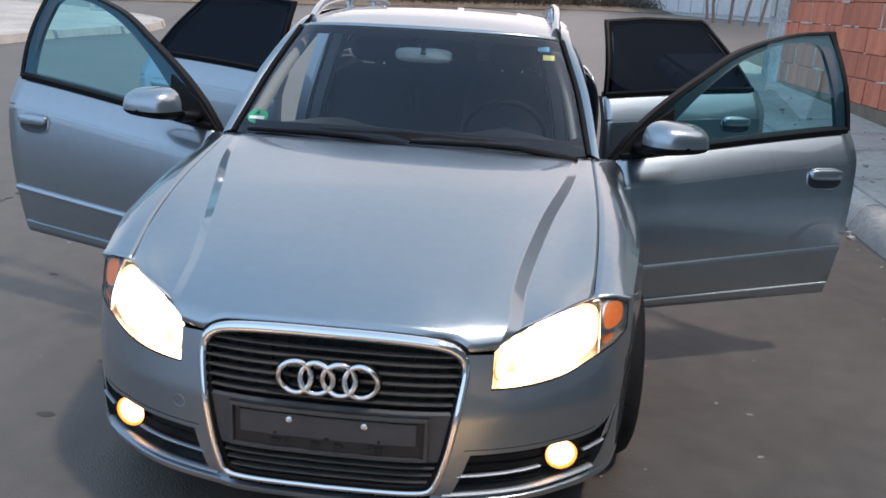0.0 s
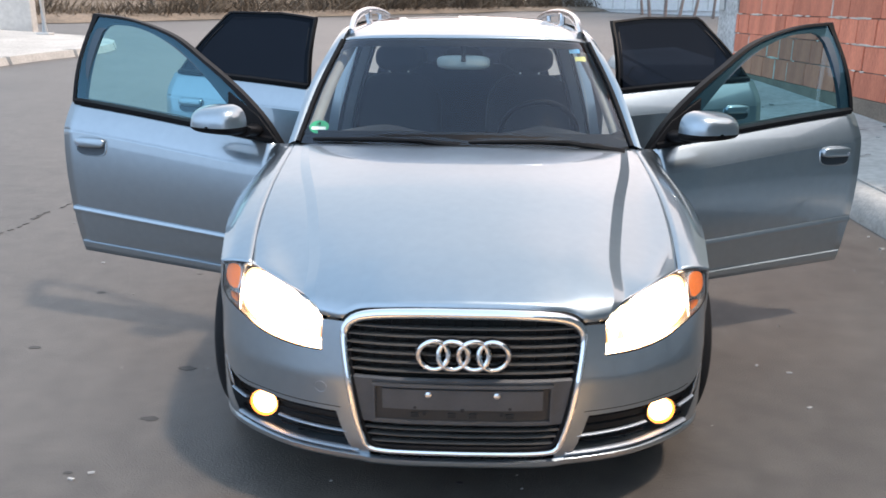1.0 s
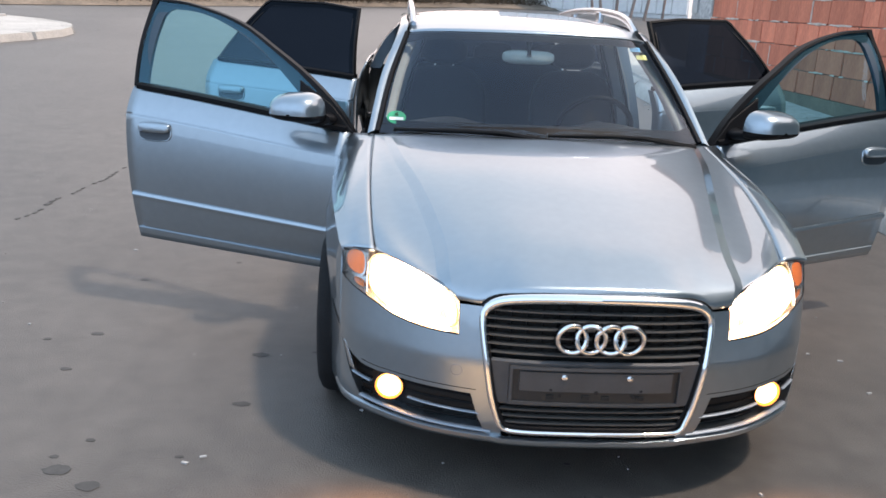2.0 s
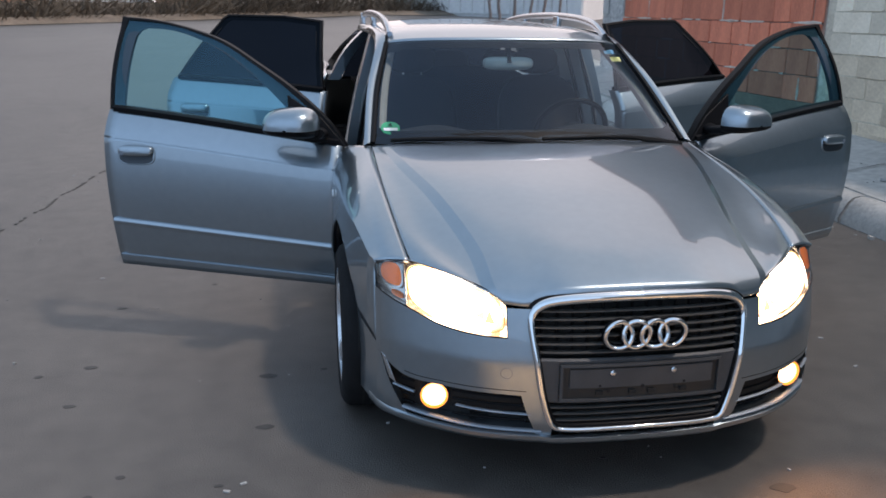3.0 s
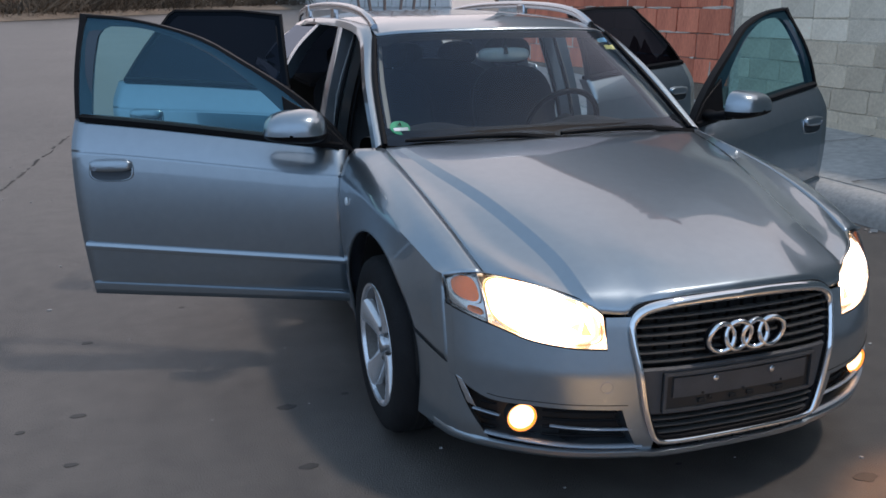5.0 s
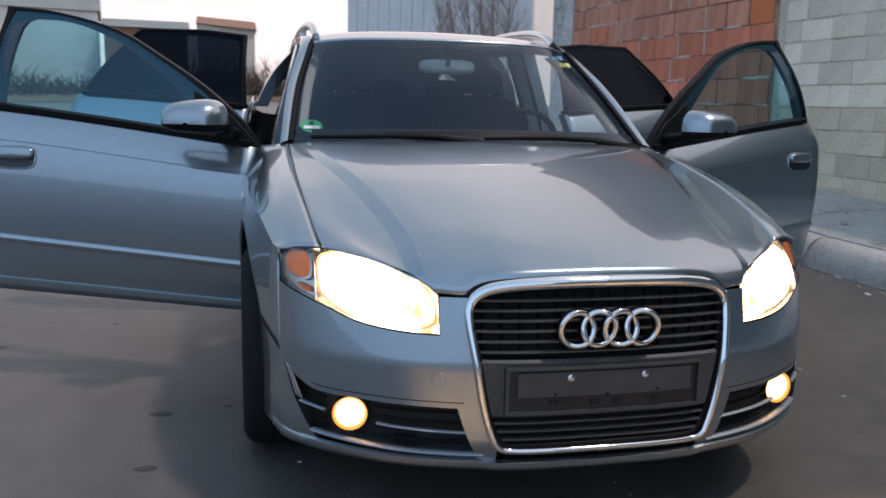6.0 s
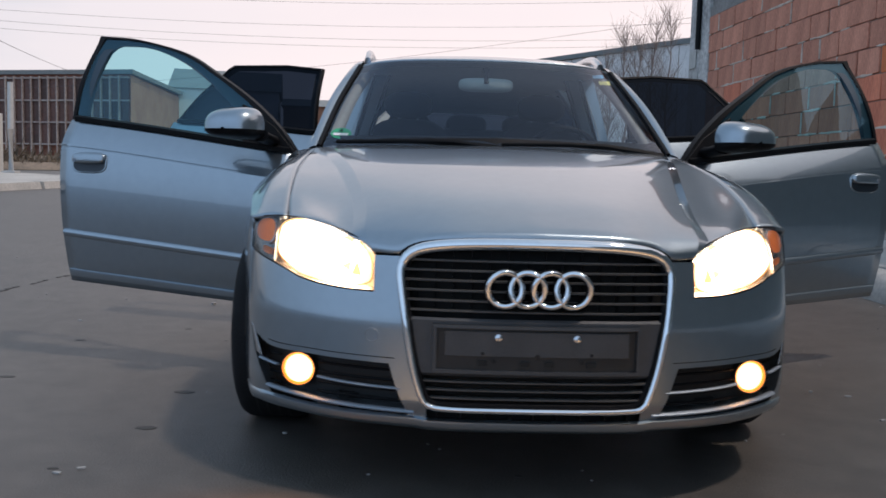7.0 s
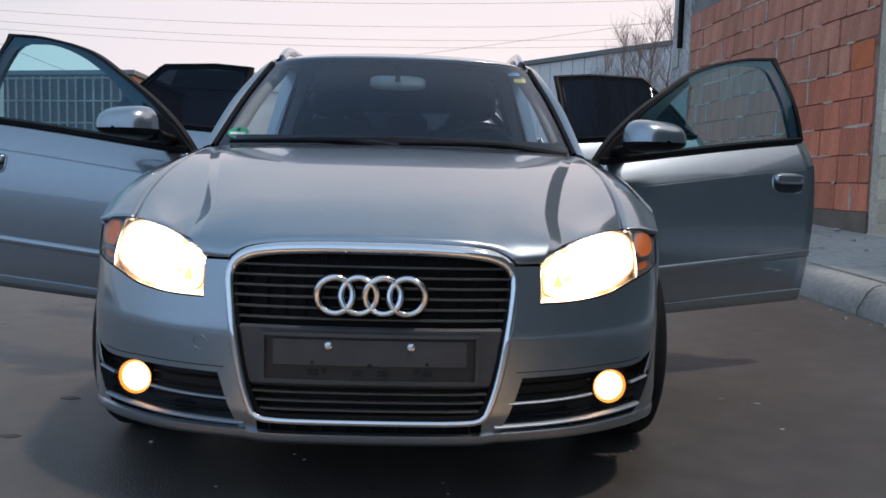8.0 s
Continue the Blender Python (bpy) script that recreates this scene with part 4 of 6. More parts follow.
ROOF = [[(0, 1.812, 1.359), (0.3, 1.831, 1.356), (0.47, 1.876, 1.349), (0.564, 1.936, 1.337)],
        [(0, 2.10, 1.413), (0.3, 2.115, 1.407), (0.48, 2.14, 1.392), (0.575, 2.165, 1.371)],
        [(0, 2.7, 1.436), (0.3, 2.7, 1.429), (0.49, 2.7, 1.412), (0.58, 2.7, 1.390)],
        [(0, 3.4, 1.428), (0.3, 3.4, 1.421), (0.48, 3.4, 1.404), (0.57, 3.4, 1.382)],
        [(0, 4.10, 1.382), (0.3, 4.09, 1.376), (0.46, 4.07, 1.360), (0.54, 4.05, 1.340)],
        [(0, 4.36, 1.338), (0.3, 4.34, 1.333), (0.45, 4.30, 1.318), (0.52, 4.28, 1.300)]]
g = Geo().loft([mirror_curve(c) for c in ROOF], 40, 60)
part("roof", g, PAINT, car, "painted roof", smooth=60, thick=0.01)
g = Geo().loft([mirror_curve([(x * 0.97, y, z - 0.03) for x, y, z in c]) for c in ROOF], 20, 20, flip=True)
part("headliner", g, LINING, car, "pale grey roof lining", smooth=60)

for side in (1, -1):
    # A-pillar and cant rail in one sweep, from the wing to the tail
    outer = [(0.735, 1.345, 0.935), (0.690, 1.66, 1.150), (0.625, 1.95, 1.318), (0.608, 2.2, 1.376), (0.608, 2.7, 1.392), (0.60, 3.4, 1.384), (0.565, 4.05, 1.342)]
    inner = [(0.702, 1.364, 0.946), (0.652, 1.682, 1.156), (0.577, 1.982, 1.347), (0.576, 2.2, 1.382), (0.580, 2.7, 1.400), (0.57, 3.4, 1.392), (0.54, 4.06, 1.350)]
    low = [(0.735, 1.40, 0.925), (0.690, 1.72, 1.135), (0.628, 2.0, 1.295), (0.612, 2.22, 1.345), (0.612, 2.7, 1.362), (0.605, 3.4, 1.354), (0.575, 4.05, 1.315)]
    inside = [(0.67, 1.42, 0.925), (0.625, 1.74, 1.135), (0.565, 2.02, 1.295), (0.55, 2.24, 1.335), (0.55, 2.7, 1.352), (0.54, 3.4, 1.344), (0.52, 4.05, 1.305)]
    g = Geo(side)
    ns = [spline(c, 60) for c in (inner, outer, low, inside)]
    # a rounded outer face: an arc bulging between the two edges
    arc = []
    for k in range(9):
        row = []
        for j, (a, b) in enumerate(zip(ns[0], ns[1])):
            along = ns[1][min(j + 1, 59)] - ns[1][max(j - 1, 0)]
            out_dir = along.cross(b - a).normalized()
            if out_dir.z < 0:
                out_dir = -out_dir
            row.append(a.lerp(b, k / 8) + out_dir * 0.003 * math.sin(math.pi * k / 8))
        arc.append(row)
    g.grid(arc + [ns[2], ns[3]])
    part("roof_pillar", g, PAINT, car, "painted windscreen pillar and roof side", smooth=50)

    g = Geo(side)
    ins = spline([(0.664, 1.44, 0.955), (0.616, 1.74, 1.150), (0.552, 2.02, 1.312)], 14)
    g.grid([[q + Vector((dx, dy, 0)) for q in ins] for dx, dy in ((0.012, -0.022), (-0.006, -0.030), (-0.026, -0.012), (-0.034, 0.03))])
    part("screen_pillar_trim", g, LINING, car, "pale grey inner pillar trim", smooth=60)

    # B, C and D pillars
    for name, a, b, w0, w1 in (("centre_pillar", (0.80, 2.475, 0.36), (0.60, 2.50, 1.375), 0.085, 0.055), ("rear_pillar", (0.80, 3.34, 1.05), (0.585, 3.10, 1.375), 0.05, 0.05), ("tail_pillar", (0.79, 4.28, 1.05), (0.555, 4.06, 1.33), 0.12, 0.09)):
        g = Geo(side)
        a, b = Vector(a), Vector(b)
        g.grid([[q + Vector((dx, dy * w, 0)) for q, w in zip(spline([a, a.lerp(b, 0.55) + Vector((0.03, 0, 0)), b], 10), np.linspace(w0, w1, 10))] for dx, dy in ((-0.07, -1), (0, -1), (0.008, 0), (0, 1), (-0.07, 1), (-0.07, -1))])
        part(name, g, PAINT, car, smooth=40)
    # door jamb and rubber seals round the centre pillar
    run = spline([(0.80, 2.40, 0.40), (0.725, 2.425, 0.92), (0.60, 2.452, 1.352)], 12)
    g = Geo(side)
    g.grid([[q + Vector((dx, dy, 0)) for q in run] for dx, dy in ((-0.072, -0.004), (-0.082, -0.016), (-0.128, -0.010), (-0.140, 0.03))], flip=True)
    part("pillar_jamb", g, PAINT, car, "painted inner step of the centre pillar", smooth=40)
    for dx in (-0.066, -0.146):
        part("door_seal", Geo(side).tube([q + Vector((dx, -0.012, 0)) for q in run], 0.008, 6), BLACK_TRIM, car, "black rubber door seal")
    # fixed rear quarter glass
    g = Geo(side)
    g.grid([spline([(0.785, 3.36, 1.11), (0.77, 4.2, 1.11)], 8), spline([(0.69, 3.24, 1.25), (0.67, 4.12, 1.24)], 8), spline([(0.60, 3.13, 1.36), (0.575, 4.03, 1.335)], 8)], flip=True)
    part("quarter_window", g, PRIVACY_GLASS, car, "dark tinted quarter window", smooth=60)

    # roof rail on three feet
    path = spline([(0.550, 2.03, 1.366), (0.550, 2.10, 1.394), (0.553, 2.23, 1.426), (0.556, 2.50, 1.450), (0.556, 3.0, 1.460), (0.548, 3.6, 1.446), (0.530, 4.0, 1.412), (0.525, 4.10, 1.366)], 50)
    rail = part("roof_rail", Geo(side).tube(path, 0.0165, 8, flat=1.25), SATIN, car, "satin aluminium roof rail")
    for y in (2.86, 3.62):
        part("rail_foot", Geo(side).box((0.552, y, 1.425), (0.03, 0.10, 0.075)), SATIN, rail, bevel=0.008)

# tail: hatch, rear glass, bumper, lamps
g = Geo().loft([mirror_curve(c) for c in ([(0, 4.37, 1.325), (0.3, 4.35, 1.32), (0.5, 4.29, 1.29)], [(0, 4.43, 1.16), (0.35, 4.40, 1.155), (0.60, 4.33, 1.13)], [(0, 4.49, 0.98), (0.35, 4.47, 0.98), (0.66, 4.38, 0.97)])], 24, 12, flip=True)
part("rear_window", g, PRIVACY_GLASS, car, "tinted rear window", smooth=60)
g = Geo().loft([mirror_curve(c) for c in ([(0, 4.495, 0.98), (0.4, 4.47, 0.98), (0.75, 4.36, 1.0), (0.80, 4.22, 1.10)], [(0, 4.53, 0.80), (0.4, 4.51, 0.80), (0.78, 4.38, 0.80), (0.845, 4.2, 0.86)], [(0, 4.545, 0.62), (0.4, 4.52, 0.62), (0.80, 4.40, 0.62), (0.865, 4.2, 0.66)])], 40, 10, flip=True)
part("tailgate", g, PAINT, car, smooth=60)
g = Geo().loft([mirror_curve(c) for c in ([(0, 4.55, 0.62), (0.5, 4.53, 0.62), (0.80, 4.42, 0.62), (0.868, 4.15, 0.62)], [(0, 4.585, 0.5), (0.5, 4.565, 0.5), (0.82, 4.45, 0.5), (0.878, 4.05, 0.5)], [(0, 4.55, 0.27), (0.5, 4.53, 0.27), (0.80, 4.42, 0.27), (0.86, 3.98, 0.27)])], 40, 10, flip=True)
part("rear_bumper", g, PAINT, car, smooth=60)

# underside and engine bay keep daylight out
g = Geo()
part("floor_pan", Geo().box((0, 2.75, 0.25), (1.40, 3.1, 0.06)), VOID, car, smooth=0)
part("engine_tray", Geo().box((0, 0.68, 0.24), (1.0, 1.02, 0.05)), VOID, car, smooth=0)
part("bulkhead", Geo().box((0, 1.18, 0.58), (1.38, 0.06, 0.66)), VOID, car, smooth=0)
part("radiator", Geo().box((0, 0.24, 0.45), (0.70, 0.06, 0.40)), VOID, car, smooth=0)

DOOR_LOW = ((1.43, 0.272), (2.48, 0.335), (3.4, 0.36))
DOOR_STEP = ((1.43, 0.314), (2.48, 0.388), (3.4, 0.41))
DOOR_STRIP = ((1.43, 0.467), (2.48, 0.556), (3.4, 0.60))


# ---------- doors: built shut, then swung out on their hinges ----------
def door(front, side, hinge, angle, rear):
    """front: y of the shut door's front edge. rear: whether it is a back door with the wheel-arch cut and slanted window."""
    y0, length = front, (0.90 if rear else 1.05)
    y1 = y0 + length
    place = Matrix.Translation((side * hinge[0], hinge[1], 0)) @ Matrix.Rotation(radians(-angle) * side, 4, "Z") @ Matrix.Translation((-side * hinge[0], -hinge[1], 0))

    def edge(z):
        """The rear edge of the skin at a height."""
        if not rear:
            return y1 + 0.012 * math.sin((z - 0.35) * 3.0) - 0.10 * max(0, z - 0.93) ** 1.2
        cut = REAR_Y - math.sqrt(max((ARCH_R + 0.02) ** 2 - (z - ARCH_Z) ** 2, 0)) if z < ARCH_Z + ARCH_R + 0.02 else 9
        return min(y1 - 0.25 * max(0, z - 1.0), cut)

    def skin(y, t):
        """t: 0 at the bottom edge, 1 at the window sill."""
        bz, cz = soft(BELT_Z, y), soft(CREASE_Z, y)
        low = at(DOOR_LOW, y)
        if t <= 0.8:
            z = low + (cz - low) * t / 0.8
            notch = 0.0035 * max(0.0, (t - 0.786) / 0.0135) if t < 0.7999 else 0.0
            return Vector((side_x(y, z) - 0.10 * max(0, 0.40 - z) - notch, y, z))
        k = (t - 0.8) / 0.2
        return Vector((soft(CREASE_X, y) - 0.052 * k - 0.016 * k * k, y, cz + (bz - cz) * k))

    g = Geo(side)
    ts = steps([(0, 0.786, 22)]) + [0.7995] + steps([(0.80, 1.0, 10)])
    rows = []
    for t in ts:
        z = skin(y0 + 0.5, t).z
        e = edge(z)
        rows.append([skin(y0 + (e - y0) * k / 20, t) for k in range(21)])
    g.grid(rows)
    leaf = part("rear_door" if rear else "front_door", g, PAINT, car, "open rear door with dark tinted glass" if rear else "open front door in metallic grey-blue", smooth=16, thick=0.018, place=place)

    def sub(name, geo, material, label="", **more):
        return part(name, geo, material, leaf, label, **more)

    # inner trim panel
    g = Geo(side)
    g.grid([[q + Vector((-0.075, 0, 0)) for q in row[1:-1]] for row in rows[1:]], flip=True)
    sub("inner_panel", g, DASH, "dark door trim panel", smooth=60)
    g = Geo(side)
    g.grid([[row[-1] for row in rows], [row[-1] + Vector((-0.075, 0, 0)) for row in rows]])
    g.grid([[row[0] for row in rows], [row[0] + Vector((-0.075, 0.01, 0)) for row in rows]], flip=True)
    g.grid([rows[0], [q + Vector((-0.075, 0, 0.01)) for q in rows[0]]], flip=True)
    sub("door_edge", g, PAINT_IN, smooth=30)

    # window frame: an outline in the leaf's own slanted plane
    def frame_point(y, z):
        bz = soft(BELT_Z, y)
        k = (z - bz) / max(1.40 - bz, 0.1)
        return Vector((soft(CREASE_X, y) - 0.068 - (0.195 if not rear else 0.215) * k + 0.028 * math.sin(math.pi * min(1, max(0, k))), y, z))

    if rear:
        outline = [(y0 + 0.018, 1.045), (y0 + 0.048, 1.25), (y0 + 0.076, 1.420), (y0 + 0.30, 1.444), (y0 + 0.635, 1.446), (y0 + 0.665, 1.425), (y0 + 0.76, 1.275), (y0 + 0.855, 1.112)]
        inset = [(y0 + 0.055, 1.058), (y0 + 0.084, 1.25), (y0 + 0.110, 1.390), (y0 + 0.30, 1.412), (y0 + 0.615, 1.414), (y0 + 0.64, 1.398), (y0 + 0.725, 1.265), (y0 + 0.80, 1.118)]
    else:
        outline = [(y0 - 0.020, 0.905), (y0 + 0.08, 1.022), (y0 + 0.22, 1.136), (y0 + 0.40, 1.246), (y0 + 0.60, 1.350), (y0 + 0.86, 1.418), (y0 + 1.072, 1.440), (y0 + 1.066, 1.25), (y0 + 1.058, 1.045)]
        inset = [(y0 + 0.165, 0.965), (y0 + 0.25, 1.052), (y0 + 0.39, 1.176), (y0 + 0.55, 1.281), (y0 + 0.70, 1.348), (y0 + 0.83, 1.382), (y0 + 0.95, 1.390), (y0 + 0.988, 1.368), (y0 + 0.996, 1.300), (y0 + 0.998, 1.17), (y0 + 1.000, 1.050)]

    def run(points, n=56):
        return [frame_point(q.y, q.z) for q in sharp(points, n)]

    def sharp(points, n):
        """Evenly spread along the outline; corners of the back door stay crisp."""
        p = [Vector((0, a, b)) for a, b in points]
        if not rear:
            head = spline(p[:7], n - 12)
            return head + spline(p[6:], 13)[1:]
        out = []
        for a, b in zip(p, p[1:]):
            out += [a.lerp(b, k / 8) for k in range(8)]
        return out + [p[-1]]

    o, i = run(outline), run(inset)
    n = min(len(o), len(i))
    o, i = o[:n], i[:n]
    back = Vector((-0.035, 0, 0))
    g = Geo(side)
    share = 0.30 if rear else 0.26
    rim = [a.lerp(b, share) for a, b in zip(o, i)]
    sink = Vector((-0.012, 0, 0))
    g.grid([[q + sink for q in rim], rim, o, [q + back for q in o], [q + back for q in rim]], flip=True)
    sub("window_rim", g, BLACK_TRIM, "black outer window rim", smooth=35)
    g = Geo(side)
    g.grid([[q + sink for q in i], [q + sink for q in rim], [q + back for q in rim], [q + back for q in i], [q + sink for q in i]], flip=True)
    sub("window_frame", g, BLACK_TRIM if rear else FRAME_GREY, "dark grey window frame behind the glass", smooth=35)
    sill = [frame_point(y, soft(BELT_Z, y)) for y in steps([(y0 + 0.02, edge(1.0) - (0.02 if not rear else 0.05), 16)])]
    g = Geo(side)
    g.grid([[q + Vector(d) for q in sill] for d in ((0.012, 0, -0.006), (0.014, 0, 0.014), (-0.005, 0, 0.022), (-0.06, 0, 0.018), (-0.06, 0, -0.01))])
    sub("window_seal", g, BLACK_TRIM, "black rubber window seal", smooth=50)
    low = [frame_point(q.y, soft(BELT_Z, q.y)) for q in (Vector((0, rim[0].y + (rim[-1].y - rim[0].y) * k / (n - 1), 0)) for k in range(n))]
    rows_g = []
    for k in range(9):
        t = k / 8
        rows_g.append([a.lerp(b, t) + Vector((-0.005, 0, 0)) for a, b in zip(low, rim)])
    g = Geo(side)
    g.grid(rows_g)
    pane = sub("window_pane", g, PRIVACY_GLASS if rear else DOOR_GLASS, "nearly black tinted pane" if rear else "lightly tinted clear pane", smooth=60)
    pane.visible_shadow = False

    # moulding strip, handle in its recess
    ys_ = steps([(y0 + 0.015, min(edge(0.57) - 0.012, y1), 16)])
    g = Geo(side)
    g.grid([[(side_x(y, at(DOOR_STRIP, y)) + dx, y, at(DOOR_STRIP, y) + dz) for y in ys_] for dx, dz in ((-0.002, -0.021), (0.010, -0.016), (0.015, -0.004), (0.0145, 0.002), (0.008, 0.011), (-0.002, 0.014))])
    sub("rubbing_strip", g, PAINT, "painted rubbing strip with bright upper edge", smooth=34)
    g = Geo(side)
    ys_ = steps([(y0 + 0.01, min(edge(0.40) - 0.01, y1), 16)])
    g.grid([[(side_x(y, z) + dx, y, z) for y, z in ((y, at(DOOR_STEP, y) + (at(DOOR_LOW, y) - at(DOOR_STEP, y)) * k) for y in ys_)] for dx, k in ((-0.004, -0.10), (0.005, 0.0), (0.006, 0.14), (0.004, 0.55), (-0.012, 0.98))], flip=True)
    sub("lower_step", g, PAINT, smooth=24)
    hy, hz = y0 + length - (0.135 if not rear else 0.165), (0.855 if not rear else 0.925)

    def oval(g, a, b, square, profile, drop=0.0):
        """Nested rounded rectangles on the skin: (share of the size, height over it)."""
        rows_ = []
        for share, out in profile:
            row = []
            for k in range(32):
                cu, su = math.cos(math.pi * k / 16), math.sin(math.pi * k / 16)
                y, z = hy + a * share * math.copysign(abs(cu) ** square, cu), hz + drop + b * share * math.copysign(abs(su) ** square, su)
                row.append((side_x(y, z) + out, y, z))
            rows_.append(row)
        return g.grid(rows_, wrap=True, flip=True)

    # the recess is not sunk; its shade is painted on as a dark oval
    sub("handle_recess", oval(Geo(side), 0.079, 0.039, 0.62, ((1.0, 0.0035), (0.9, 0.0015), (0.5, 0.001), (0.01, 0.001))), RECESS_SHADE, "grip recess with shade put into its dark colour", smooth=40)
    sub("recess_rim", oval(Geo(side), 0.087, 0.046, 0.62, ((1.0, -0.001), (0.965, 0.003), (0.92, 0.0042), (0.89, 0.003))), PAINT, smooth=60)
    sub("door_handle", oval(Geo(side), 0.082, 0.0235, 0.55, ((1.0, 0.002), (0.985, 0.011), (0.93, 0.018), (0.78, 0.022), (0.4, 0.024), (0.01, 0.0245)), 0.019), PAINT, "painted flush bow handle", smooth=60)
    lock_y, lock_z = hy + 0.058, hz + 0.010
    sub("lock_cylinder", Geo(side).lathe([(0.010, 0), (0.009, 0.004), (0.0, 0.004)], (side_x(lock_y, lock_z) + 0.020, lock_y, lock_z), (1, 0, 0), 14), PAINT_IN)

    if not rear:
        # mirror: triangular foot, arm, rounded shell, glass
        m0 = frame_point(y0 + 0.12, 0.975)
        g = Geo(side)
        tri = [frame_point(y0 - 0.012, 0.910), frame_point(y0 + 0.235, 0.950), frame_point(y0 + 0.26, 1.120), frame_point(y0 + 0.10, 1.025)]
        g.slab([q + Vector((0.004, 0, 0)) for q in tri], (-0.03, 0, 0))
        sub("mirror_foot", g, BLACK_TRIM, "black triangular mirror base", bevel=0.004)
        arm = [m0 + Vector((-0.01, 0.0, -0.01)), m0 + Vector((0.06, -0.03, -0.008)), m0 + Vector((0.135, -0.03, 0.004))]
        sub("mirror_arm", Geo(side).tube(arm, [0.045, 0.036, 0.04], 10, flat=0.6), BLACK_TRIM, smooth=60)
        # folded back along the door: a rounded painted cap over a black tray
        c = Vector((0.962, y0 + (0.168 if side > 0 else 0.188), 1.000))

        def dome(upper):
            rings_ = []
            for k in range(15):
                a = math.pi / 2 * k / 14
                depth, size = 0.118 * math.sin(a) ** 0.95 - 0.035, max(0.01, math.cos(a)) ** 0.60
                ring_ = []
                for j in range(21):
                    b = math.pi * j / 20
                    cb, sb = math.cos(b), math.sin(b)
                    ey = math.copysign(abs(cb) ** 0.62, cb) * (0.130 if side > 0 else 0.120) * size
                    ez = (0.088 * sb ** 0.70 * (1 - 0.7 * ey) if upper else -0.036 * sb ** 0.7 * (1 - 1.6 * ey)) * size
                    ring_.append(c + Vector((depth - (0 if upper else 0.010 * sb), ey, ez)))
                rings_.append(ring_)
            return rings_

        cap, tray = dome(True), dome(False)
        sub("mirror_shell", Geo(side).grid(cap, flip=True), PAINT, "painted door mirror shell, folded back", smooth=70)
        sub("mirror_underside", Geo(side).grid(tray), BLACK_TRIM, "black lower mirror casing", smooth=60)
        back_ring = cap[0] + tray[0][::-1][1:-1]
        inner_ring = [c + (q - c) * 0.90 for q in back_ring]
        sub("mirror_rim", Geo(side).grid([back_ring, inner_ring], wrap=True), BLACK_TRIM, smooth=40)
        sub("mirror_glass", Geo(side).slab([q + Vector((0.004, 0, 0)) for q in inner_ring], (-0.002, 0, 0)), MIRROR, "mirror glass", smooth=0)
    return leaf


for side, front_angle, rear_angle, rear_hinge in ((1, 70.3, 72.0, 0.855), (-1, 73.3, 73.0, 0.872)):
    door(1.43, side, (0.845, 1.45), front_angle, False)
    door(2.50, side, (rear_hinge, 2.51), rear_angle, True)

# ---------- nose: bumper, grille, lamps ----------
GRILLE_X = ((0.262, 0.262), (0.29, 0.285), (0.38, 0.312), (0.50, 0.332), (0.60, 0.345), (0.635, 0.338))
LAMP_LOW = ((0.405, 0.545), (0.50, 0.548), (0.60, 0.562), (0.665, 0.586), (0.725, 0.606), (0.776, 0.624))
LAMP_TOP = ((0.405, 0.632), (0.43, 0.655), (0.47, 0.680), (0.57, 0.708), (0.665, 0.715), (0.72, 0.714), (0.776, 0.706))
FOG_TOP = ((0.33, 0.366), (0.58, 0.368), (0.69, 0.368), (0.73, 0.385), (0.765, 0.412))
FOG_IN = ((0.235, 0.315), (0.30, 0.345), (0.37, 0.368))
FOG_OUT = ((0.20, 0.66), (0.25, 0.700), (0.33, 0.742), (0.412, 0.765))


def skin_point(x, z, sink=0.0):
    return Vector((x, nose_y(x, z) + sink, z))


